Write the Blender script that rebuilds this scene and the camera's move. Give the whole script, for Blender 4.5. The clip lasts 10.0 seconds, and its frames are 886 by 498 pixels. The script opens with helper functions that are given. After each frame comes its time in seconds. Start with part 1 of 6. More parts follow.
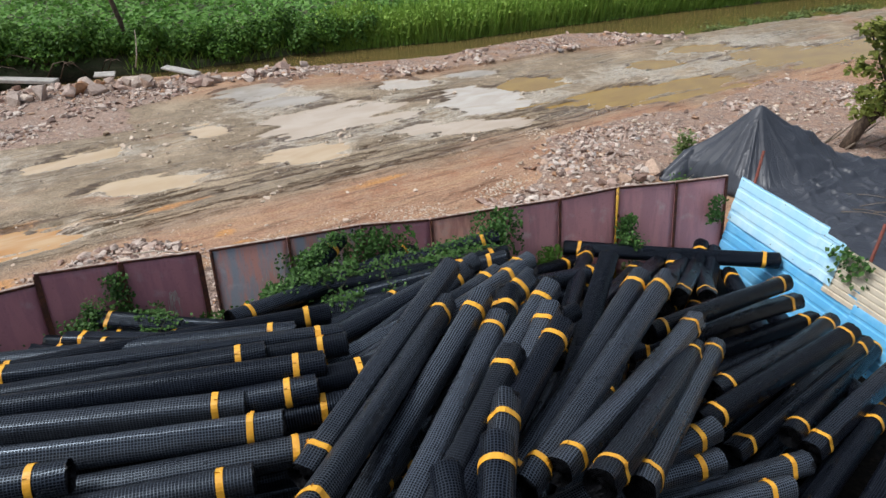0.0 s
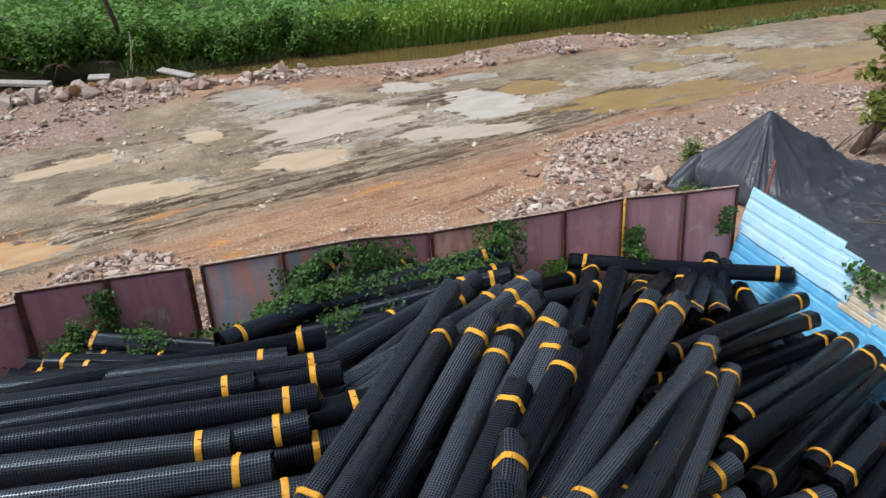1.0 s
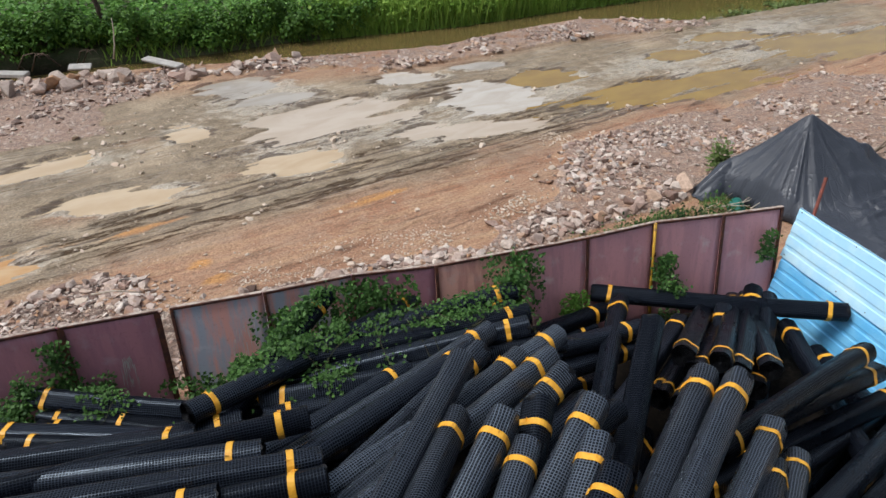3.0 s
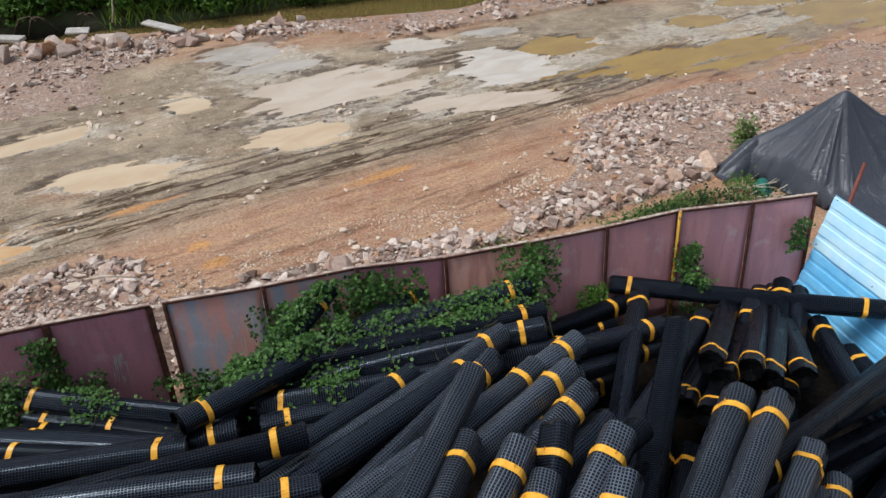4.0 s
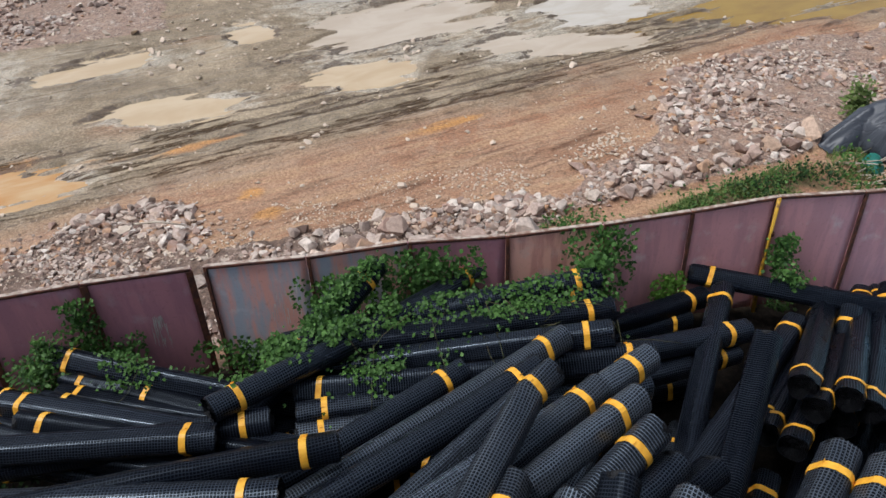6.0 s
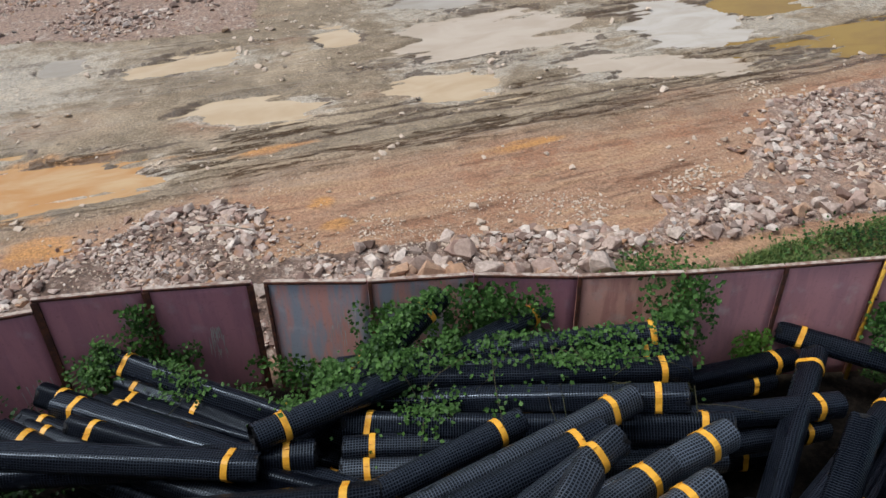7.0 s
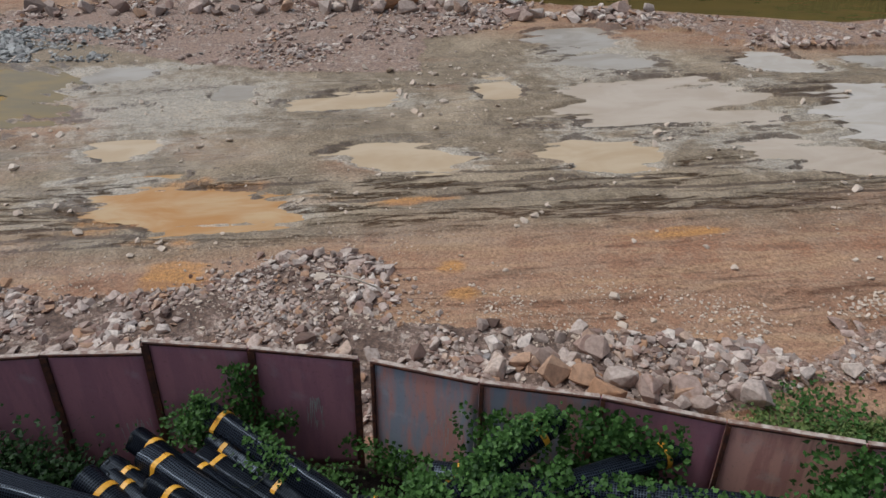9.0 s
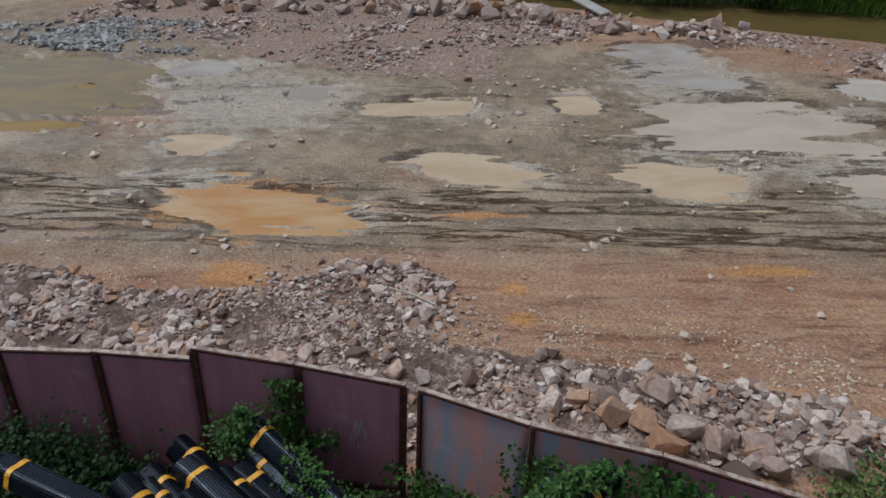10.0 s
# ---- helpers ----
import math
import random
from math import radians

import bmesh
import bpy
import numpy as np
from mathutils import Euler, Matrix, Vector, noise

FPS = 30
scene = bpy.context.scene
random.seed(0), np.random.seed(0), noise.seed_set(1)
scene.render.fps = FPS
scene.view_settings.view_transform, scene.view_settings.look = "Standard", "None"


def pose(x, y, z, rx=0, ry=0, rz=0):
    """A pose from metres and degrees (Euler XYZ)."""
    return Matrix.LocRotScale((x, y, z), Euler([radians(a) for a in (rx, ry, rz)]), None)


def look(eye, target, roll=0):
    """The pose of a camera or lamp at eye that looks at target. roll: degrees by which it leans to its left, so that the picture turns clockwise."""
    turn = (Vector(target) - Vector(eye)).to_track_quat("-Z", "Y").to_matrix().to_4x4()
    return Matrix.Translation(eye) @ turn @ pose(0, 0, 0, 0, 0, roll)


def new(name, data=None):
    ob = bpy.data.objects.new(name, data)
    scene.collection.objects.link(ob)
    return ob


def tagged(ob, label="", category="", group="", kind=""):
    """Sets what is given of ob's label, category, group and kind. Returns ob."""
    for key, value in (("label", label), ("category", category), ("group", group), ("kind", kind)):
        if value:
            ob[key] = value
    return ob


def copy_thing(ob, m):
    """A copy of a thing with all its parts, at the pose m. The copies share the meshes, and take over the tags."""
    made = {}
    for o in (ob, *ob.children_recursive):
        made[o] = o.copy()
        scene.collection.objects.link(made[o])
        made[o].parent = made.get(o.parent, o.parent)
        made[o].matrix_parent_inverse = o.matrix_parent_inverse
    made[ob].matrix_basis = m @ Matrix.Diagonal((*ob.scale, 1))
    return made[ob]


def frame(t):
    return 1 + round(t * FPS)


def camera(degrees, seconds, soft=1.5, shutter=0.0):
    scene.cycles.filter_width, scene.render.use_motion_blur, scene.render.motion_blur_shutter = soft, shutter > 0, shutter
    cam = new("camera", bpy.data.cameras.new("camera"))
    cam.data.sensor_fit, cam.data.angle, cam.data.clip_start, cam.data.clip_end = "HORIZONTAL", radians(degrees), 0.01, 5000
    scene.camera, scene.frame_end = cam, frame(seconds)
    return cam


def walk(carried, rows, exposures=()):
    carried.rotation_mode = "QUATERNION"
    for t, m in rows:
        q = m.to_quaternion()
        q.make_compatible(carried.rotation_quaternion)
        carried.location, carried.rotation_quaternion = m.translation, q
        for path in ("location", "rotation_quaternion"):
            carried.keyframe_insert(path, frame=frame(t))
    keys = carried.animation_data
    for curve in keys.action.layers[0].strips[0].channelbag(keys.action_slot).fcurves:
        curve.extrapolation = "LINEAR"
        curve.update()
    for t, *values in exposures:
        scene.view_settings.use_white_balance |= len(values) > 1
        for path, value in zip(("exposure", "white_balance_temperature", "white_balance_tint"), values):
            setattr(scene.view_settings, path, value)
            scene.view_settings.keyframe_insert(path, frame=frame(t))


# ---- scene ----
cam = camera(65.0, 10.0)
PATH = [
    (0, (0.801, -0.318, 7.373), (0.597, 1.426, 6.416), -0.8),
    (0.5, (0.782, -0.1, 7.366), (0.577, 1.643, 6.407), -0.8),
    (1, (0.731, 0.238, 7.377), (0.527, 1.981, 6.417), -0.8),
    (1.5, (0.669, 0.663, 7.396), (0.464, 2.405, 6.436), -0.8),
    (2, (0.595, 1.131, 7.402), (0.39, 2.875, 6.444), -0.8),
    (3.5, (0.398, 2.406, 7.422), (0.189, 4.093, 6.369), -0.8),
    (4, (0.347, 2.783, 7.42), (0.123, 4.434, 6.313), -0.9),
    (4.5, (0.316, 3.07, 7.405), (0.084, 4.617, 6.16), -1.0),
    (5, (0.265, 3.356, 7.432), (0.014, 4.875, 6.156), -1.0),
    (5.5, (0.249, 3.616, 7.433), (-0.055, 5.128, 6.16), -1.1),
    (7, (0.064, 4.427, 7.457), (-0.508, 5.868, 6.193), -0.9),
    (7.5, (-0.003, 4.687, 7.447), (-0.678, 6.119, 6.225), -0.9),
    (8, (-0.094, 4.966, 7.451), (-0.871, 6.378, 6.268), -1.0),
    (8.5, (-0.211, 5.211, 7.467), (-1.072, 6.576, 6.285), -0.9),
    (9, (-0.352, 5.465, 7.481), (-1.297, 6.773, 6.3), -0.8),
    (9.5, (-0.491, 5.692, 7.46), (-1.516, 6.942, 6.282), -0.6),
    (10, (-0.598, 5.893, 7.454), (-1.695, 7.084, 6.281), -0.4),
]
EXPOSURES = [(0, 0.32, 6000, 10), (3.5, 0.24, 6000, 10), (5.5, 0.27, 5900, 10), (7.0, 0.16, 5950, 10), (8.5, -0.10, 5900, 10), (10.0, -0.48, 5650, 10)]
walk(cam, [(t, look(eye, target, roll)) for t, eye, target, roll in PATH], EXPOSURES)

# ---- light ----
SUN_ELEV, SUN_AZ = 60.0, -106.0
world = bpy.data.worlds.new("overcast_sky")
scene.world = world
world.use_nodes = True
wn, wl = world.node_tree.nodes, world.node_tree.links
sky = wn.new("ShaderNodeTexSky")
sky.sky_type, sky.sun_disc = "NISHITA", False
sky.sun_elevation, sky.sun_rotation = radians(SUN_ELEV), radians(SUN_AZ)
sky.air_density, sky.dust_density, sky.ozone_density = 1.0, 4.0, 1.0
pale = wn.new("ShaderNodeHueSaturation")
pale.inputs["Saturation"].default_value = 0.4
wl.new(sky.outputs[0], pale.inputs["Color"])
wl.new(pale.outputs[0], wn["Background"].inputs["Color"])
wn["Background"].inputs["Strength"].default_value = 0.112

sun_data = bpy.data.lights.new("sun", "SUN")
sun_data.energy, sun_data.angle, sun_data.color = 1.9, radians(22), (1.0, 0.95, 0.87)
sun = new("sun", sun_data)
sun.matrix_world = look((0, 0, 0), (math.sin(radians(SUN_AZ)) * -math.cos(radians(SUN_ELEV)),
                                    math.cos(radians(SUN_AZ)) * -math.cos(radians(SUN_ELEV)), -math.sin(radians(SUN_ELEV))))


# ---- materials ----
class Nodes:
    """A small writer of node materials."""

    def __init__(self, name, rough=0.7, spec=0.4, metal=0.0):
        self.mat = bpy.data.materials.new(name)
        self.mat.use_nodes = True
        self.t = self.mat.node_tree
        self.bsdf = self.t.nodes["Principled BSDF"]
        self.bsdf.inputs["Roughness"].default_value = rough
        self.bsdf.inputs["Specular IOR Level"].default_value = spec
        self.bsdf.inputs["Metallic"].default_value = metal

    def put(self, socket, value):
        if isinstance(value, bpy.types.NodeSocket):
            self.t.links.new(value, socket)
        elif isinstance(value, (tuple, list)) and len(value) == 3 and socket.type == "RGBA":
            socket.default_value = (*value, 1)
        else:
            socket.default_value = value

    def coords(self, kind="Object", scale=(1, 1, 1), turn=0.0):
        node = self.t.nodes.new("ShaderNodeTexCoord")
        m = self.t.nodes.new("ShaderNodeMapping")
        m.inputs["Scale"].default_value = scale
        m.inputs["Rotation"].default_value = (0, 0, turn)
        self.t.links.new(node.outputs[kind], m.inputs[0])
        return m.outputs[0]

    def world(self, scale=(1, 1, 1), turn=0.0):
        node = self.t.nodes.new("ShaderNodeNewGeometry")
        m = self.t.nodes.new("ShaderNodeMapping")
        m.vector_type = "TEXTURE"
        m.inputs["Scale"].default_value = [1 / c for c in scale]
        m.inputs["Rotation"].default_value = (0, 0, turn)
        self.t.links.new(node.outputs["Position"], m.inputs[0])
        return m.outputs[0]

    def noise(self, vector, scale, detail=4.0, rough=0.55, distort=0.0):
        node = self.t.nodes.new("ShaderNodeTexNoise")
        self.put(node.inputs["Vector"], vector)
        self.put(node.inputs["Scale"], scale)
        self.put(node.inputs["Detail"], detail)
        self.put(node.inputs["Roughness"], rough)
        self.put(node.inputs["Distortion"], distort)
        return node.outputs["Fac"]

    def cells(self, vector, scale, out="Color"):
        node = self.t.nodes.new("ShaderNodeTexVoronoi")
        self.put(node.inputs["Vector"], vector)
        self.put(node.inputs["Scale"], scale)
        return node.outputs[out]

    def span(self, value, lo, hi, a=0.0, b=1.0):
        node = self.t.nodes.new("ShaderNodeMapRange")
        node.interpolation_type = "SMOOTHSTEP"
        for i, v in enumerate((value, lo, hi, a, b)):
            self.put(node.inputs[i], v)
        return node.outputs[0]

    def math(self, op, a, b=0.0):
        node = self.t.nodes.new("ShaderNodeMath")
        node.operation = op
        self.put(node.inputs[0], a)
        self.put(node.inputs[1], b)
        return node.outputs[0]

    def mix(self, fac, a, b, blend="MIX"):
        node = self.t.nodes.new("ShaderNodeMix")
        node.data_type, node.blend_type = "RGBA", blend
        self.put(node.inputs[0], fac)
        self.put(node.inputs[6], a)
        self.put(node.inputs[7], b)
        return node.outputs[2]

    def attribute(self, name):
        node = self.t.nodes.new("ShaderNodeAttribute")
        node.attribute_name = name
        return node.outputs["Fac"]

    def chance(self):
        return self.t.nodes.new("ShaderNodeObjectInfo").outputs["Random"]

    def island(self):
        return self.t.nodes.new("ShaderNodeNewGeometry").outputs["Random Per Island"]

    def split(self, vector):
        node = self.t.nodes.new("ShaderNodeSeparateXYZ")
        self.put(node.inputs[0], vector)
        return node.outputs

    def bump(self, height, strength=0.5, distance=0.02):
        node = self.t.nodes.new("ShaderNodeBump")
        self.put(node.inputs["Strength"], strength)
        self.put(node.inputs["Distance"], distance)
        self.put(node.inputs["Height"], height)
        self.t.links.new(node.outputs[0], self.bsdf.inputs["Normal"])

    def done(self, colour, rough=None):
        self.put(self.bsdf.inputs["Base Color"], colour)
        if rough is not None:
            self.put(self.bsdf.inputs["Roughness"], rough)
        return self.mat


ROAD_TURN = radians(40)
# length and radius of a mesh roll
ROLL_LEN, ROLL_R = 3.97, 0.146


def soil_material():
    n = Nodes("wet_clay_and_mud", spec=0.5)
    p = n.world()
    along = n.world((0.28, 1.9, 1.0), ROAD_TURN)
    streak = n.noise(along, 1.3, 8, 0.68, 0.5)
    fine = n.noise(p, 9.0, 6, 0.7)
    mottle = n.noise(p, 2.4, 8, 0.68)
    broad = n.noise(p, 0.45, 4, 0.6)
    grit = n.cells(p, 22.0)
    clay = n.mix(n.span(broad, 0.35, 0.65), (0.305, 0.148, 0.078), (0.36, 0.21, 0.125))
    clay = n.mix(n.span(mottle, 0.42, 0.62), clay, (0.36, 0.22, 0.135))
    clay = n.mix(n.span(streak, 0.50, 0.40), clay, (0.41, 0.25, 0.14))
    clay = n.mix(n.span(streak, 0.53, 0.68), clay, (0.165, 0.08, 0.042))
    grey = n.mix(n.span(mottle, 0.35, 0.65), (0.186, 0.14, 0.087), (0.297, 0.23, 0.149))
    grey = n.mix(n.span(streak, 0.48, 0.66), grey, (0.244, 0.182, 0.115))
    grey = n.mix(n.span(broad, 0.5, 0.72), grey, (0.392, 0.305, 0.202))
    chip = n.split(n.cells(p, 11.0))[0]
    chip_b = n.split(n.cells(p, 26.0))[1]
    chips = n.mix(n.span(chip_b, 0.2, 0.9), (0.15, 0.098, 0.072), (0.36, 0.262, 0.205))
    chips = n.mix(n.span(chip, 0.78, 0.83), chips, (0.44, 0.36, 0.29))
    bed = n.mix(n.span(fine, 0.35, 0.65), (0.075, 0.046, 0.033), (0.18, 0.115, 0.08))
    bed = n.mix(n.span(n.attribute("gravel"), 0.58, 0.82, 1.0, 0.0), bed, n.mix(n.span(fine, 0.35, 0.65), (0.22, 0.142, 0.102), (0.37, 0.255, 0.188)))
    gravel = n.mix(n.span(mottle, 0.44, 0.62), bed, chips)
    # near-black: shade in the gaps between the rolls is put into the soil colour
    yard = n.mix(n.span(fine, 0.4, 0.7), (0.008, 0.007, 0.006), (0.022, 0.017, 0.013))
    green = n.mix(n.span(fine, 0.4, 0.7), (0.055, 0.075, 0.022), (0.10, 0.085, 0.045))
    colour = n.mix(n.attribute("clay"), grey, clay)
    stony = n.span(n.math("ADD", n.attribute("gravel"), n.math("MULTIPLY", n.math("SUBTRACT", mottle, 0.5), 1.1)), 0.25, 0.5)
    colour = n.mix(n.math("MULTIPLY", stony, n.span(n.attribute("gravel"), 0.0, 0.2)), colour, gravel)
    colour = n.mix(n.attribute("green"), colour, green)
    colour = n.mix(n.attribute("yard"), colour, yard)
    colour = n.mix(n.math("MULTIPLY", n.math("SUBTRACT", 1.0, n.math("MAXIMUM", n.attribute("green"), n.attribute("yard"))), n.math("MULTIPLY", n.math("MULTIPLY", n.span(grit, 0.62, 0.95), n.span(n.attribute("clay"), 0.2, 0.9, 1.0, 0.25)), n.span(mottle, 0.45, 0.62, 0.1, 0.5))), colour, (0.47, 0.37, 0.28))
    # tyre lines: thin broken ridges of a long-drawn noise
    lines = n.noise(n.world((0.30, 2.5, 1.0), ROAD_TURN), 1.0, 8, 0.66, 0.5)
    gate = n.span(n.noise(along, 0.8, 5, 0.65), 0.43, 0.52)
    thin = n.span(n.math("ABSOLUTE", n.math("SUBTRACT", lines, 0.5)), 0.009, 0.034, 1.0, 0.0)
    mark = n.math("MULTIPLY", n.math("MULTIPLY", thin, gate), n.span(n.math("ADD", n.attribute("tracks"), n.math("MULTIPLY", n.math("SUBTRACT", fine, 0.5), 0.7)), 0.25, 0.6))
    colour = n.mix(n.math("MULTIPLY", n.span(lines, 0.46, 0.40), n.math("MULTIPLY", n.attribute("tracks"), 0.6)), colour, (0.42, 0.33, 0.215))
    colour = n.mix(n.span(n.math("ADD", n.attribute("orange"), n.math("MULTIPLY", n.math("SUBTRACT", mottle, 0.5), 0.9)), 0.35, 0.8), colour, n.mix(n.span(lines, 0.45, 0.6), (0.47, 0.235, 0.075), (0.37, 0.185, 0.075)))
    slick_sheen = n.span(n.math("ADD", n.attribute("slick_sheen"), n.math("MULTIPLY", n.math("SUBTRACT", n.math("ADD", n.math("MULTIPLY", mottle, 0.6), n.math("MULTIPLY", streak, 0.4)), 0.5), 2.6)), 0.40, 1.05)
    slick_sheen = n.math("MULTIPLY", slick_sheen, n.span(n.attribute("slick_sheen"), 0.0, 0.25))
    # the sky's sheen on the wet mud is painted in as a pale colour
    colour = n.mix(n.math("MULTIPLY", slick_sheen, 0.65), colour, (0.515, 0.455, 0.36))
    soaked = n.span(n.math("ADD", n.attribute("wet"), n.math("MULTIPLY", n.math("SUBTRACT", n.math("ADD", n.math("MULTIPLY", fine, 0.6), n.math("MULTIPLY", streak, 0.4)), 0.5), 2.0)), 0.48, 0.66)
    soaked = n.math("MULTIPLY", soaked, n.span(n.attribute("wet"), 0.02, 0.2))
    dark = n.mix(n.math("MAXIMUM", n.math("MULTIPLY", soaked, 0.74), n.math("MULTIPLY", mark, 0.85)), colour, n.mix(n.attribute("clay"), (0.070, 0.040, 0.021), (0.105, 0.050, 0.026)))
    speck = n.math("ADD", n.math("MULTIPLY", n.noise(p, 17.0, 4, 0.75), 0.55), n.math("MULTIPLY", n.noise(p, 55.0, 3, 0.7), 0.45))
    dark = n.mix(1.0, dark, n.span(speck, 0.34, 0.66, 0.50, 1.46), "MULTIPLY")
    relief = n.math("ADD", n.math("MULTIPLY", streak, 0.5), n.math("ADD", n.math("MULTIPLY", fine, 0.8), n.math("MULTIPLY", mottle, 0.8)))
    n.bump(n.math("SUBTRACT", relief, n.math("MULTIPLY", mark, 0.8)), 0.75, 0.05)
    sheen = n.span(n.noise(along, 0.9, 5, 0.6), 0.42, 0.62)
    rough = n.math("SUBTRACT", 0.82, n.math("MULTIPLY", n.math("MAXIMUM", n.math("MULTIPLY", soaked, 0.6), n.math("MAXIMUM", slick_sheen, n.math("MULTIPLY", sheen, n.attribute("damp")))), 0.56))
    n.put(n.bsdf.inputs["Specular IOR Level"], n.math("MULTIPLY", n.span(mark, 0.0, 1.0, 0.5, 0.08), n.span(n.attribute("yard"), 0.0, 1.0, 1.0, 0.06)))
    return n.done(dark, rough)


def water_material(name, shallow, deep, rough=0.05):
    n = Nodes(name, rough=rough, spec=0.5)
    n.bsdf.inputs["IOR"].default_value = 1.33
    cloud = n.noise(n.world((0.5, 1.2, 1), ROAD_TURN), 1.1, 4, 0.6, 0.6)
    n.bump(n.noise(n.world(), 3.0, 2), 0.04, 0.02)
    return n.done(n.mix(n.span(cloud, 0.35, 0.68), shallow, deep))


def rock_material(per_island, name="pink_quartzite", slate=0.0, pale=0.0):
    n = Nodes(name, rough=0.75, spec=0.35)
    pick = n.island() if per_island else n.chance()
    p = n.world()
    grain = n.noise(p, 14.0, 5, 0.65)
    patch = n.noise(p, 3.2, 3, 0.5)
    ramp = n.t.nodes.new("ShaderNodeValToRGB")
    n.put(ramp.inputs[0], pick)
    stops = ((0.0, (0.34, 0.245, 0.195)), (0.2, (0.58, 0.485, 0.41)), (0.36, (0.125, 0.080, 0.062)), (0.52, (0.42, 0.285, 0.225)), (0.75, (0.73, 0.65, 0.565)), (0.92, (0.45, 0.25, 0.13)))
    ramp.color_ramp.elements[0].color = (*stops[0][1], 1)
    ramp.color_ramp.elements[1].position, ramp.color_ramp.elements[1].color = 1.0, (0.34, 0.32, 0.30, 1)
    for at, c in stops[1:]:
        ramp.color_ramp.elements.new(at).color = (*c, 1)
    colour = n.mix(n.span(grain, 0.35, 0.7), ramp.outputs[0], n.mix(0.45, ramp.outputs[0], (0.13, 0.085, 0.062)))
    colour = n.mix(n.span(patch, 0.63, 0.76), colour, (0.31, 0.18, 0.11))
    n.bump(grain, 0.6, 0.02)
    colour = n.mix(pale, colour, (0.64, 0.53, 0.41))
    colour = n.mix(slate, colour, n.mix(pick, (0.13, 0.145, 0.14), (0.46, 0.475, 0.45)))
    return n.done(colour)


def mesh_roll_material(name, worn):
    """Wound plastic net: thin glossy strands round openings whose inner shade is painted dark."""
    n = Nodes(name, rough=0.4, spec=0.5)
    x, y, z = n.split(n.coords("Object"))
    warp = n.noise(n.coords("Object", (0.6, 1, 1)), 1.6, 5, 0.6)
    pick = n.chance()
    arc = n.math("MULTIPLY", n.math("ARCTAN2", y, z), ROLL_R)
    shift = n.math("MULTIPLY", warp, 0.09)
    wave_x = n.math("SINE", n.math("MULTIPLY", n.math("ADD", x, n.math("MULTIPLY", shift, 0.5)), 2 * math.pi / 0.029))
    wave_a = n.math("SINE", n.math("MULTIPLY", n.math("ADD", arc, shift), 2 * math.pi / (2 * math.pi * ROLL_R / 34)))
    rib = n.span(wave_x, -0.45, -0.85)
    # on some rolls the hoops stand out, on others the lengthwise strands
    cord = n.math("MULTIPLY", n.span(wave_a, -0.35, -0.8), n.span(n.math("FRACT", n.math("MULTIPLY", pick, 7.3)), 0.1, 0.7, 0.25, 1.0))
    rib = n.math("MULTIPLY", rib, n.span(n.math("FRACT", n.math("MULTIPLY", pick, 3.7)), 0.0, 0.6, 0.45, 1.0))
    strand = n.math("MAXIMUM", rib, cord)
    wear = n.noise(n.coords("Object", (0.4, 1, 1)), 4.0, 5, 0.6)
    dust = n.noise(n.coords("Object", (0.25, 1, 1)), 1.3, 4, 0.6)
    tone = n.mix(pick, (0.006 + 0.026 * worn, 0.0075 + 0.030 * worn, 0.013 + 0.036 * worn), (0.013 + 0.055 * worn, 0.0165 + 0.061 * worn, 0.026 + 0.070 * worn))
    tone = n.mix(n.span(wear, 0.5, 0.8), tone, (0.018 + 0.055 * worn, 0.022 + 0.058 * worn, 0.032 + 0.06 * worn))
    # the surface is closed, so shade inside the openings is put into this colour
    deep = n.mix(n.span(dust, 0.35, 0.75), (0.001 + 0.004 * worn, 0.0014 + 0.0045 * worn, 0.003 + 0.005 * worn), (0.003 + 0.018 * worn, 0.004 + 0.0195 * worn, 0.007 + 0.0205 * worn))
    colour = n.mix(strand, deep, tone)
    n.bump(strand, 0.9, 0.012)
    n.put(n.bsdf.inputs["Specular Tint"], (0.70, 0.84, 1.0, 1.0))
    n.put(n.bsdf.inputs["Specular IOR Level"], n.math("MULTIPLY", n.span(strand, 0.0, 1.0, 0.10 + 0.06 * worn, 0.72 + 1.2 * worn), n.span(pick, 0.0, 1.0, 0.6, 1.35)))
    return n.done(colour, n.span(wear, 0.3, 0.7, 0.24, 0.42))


def plain(name, a, b, scale=6.0, rough=0.6, spec=0.4, bump=0.2, metal=0.0, stretch=(1, 1, 1), lo=0.4, hi=0.65):
    n = Nodes(name, rough, spec, metal)
    grain = n.noise(n.coords("Object", stretch), scale, 6, 0.62)
    n.bump(grain, bump, 0.01)
    return n.done(n.mix(n.span(grain, lo, hi), a, b))


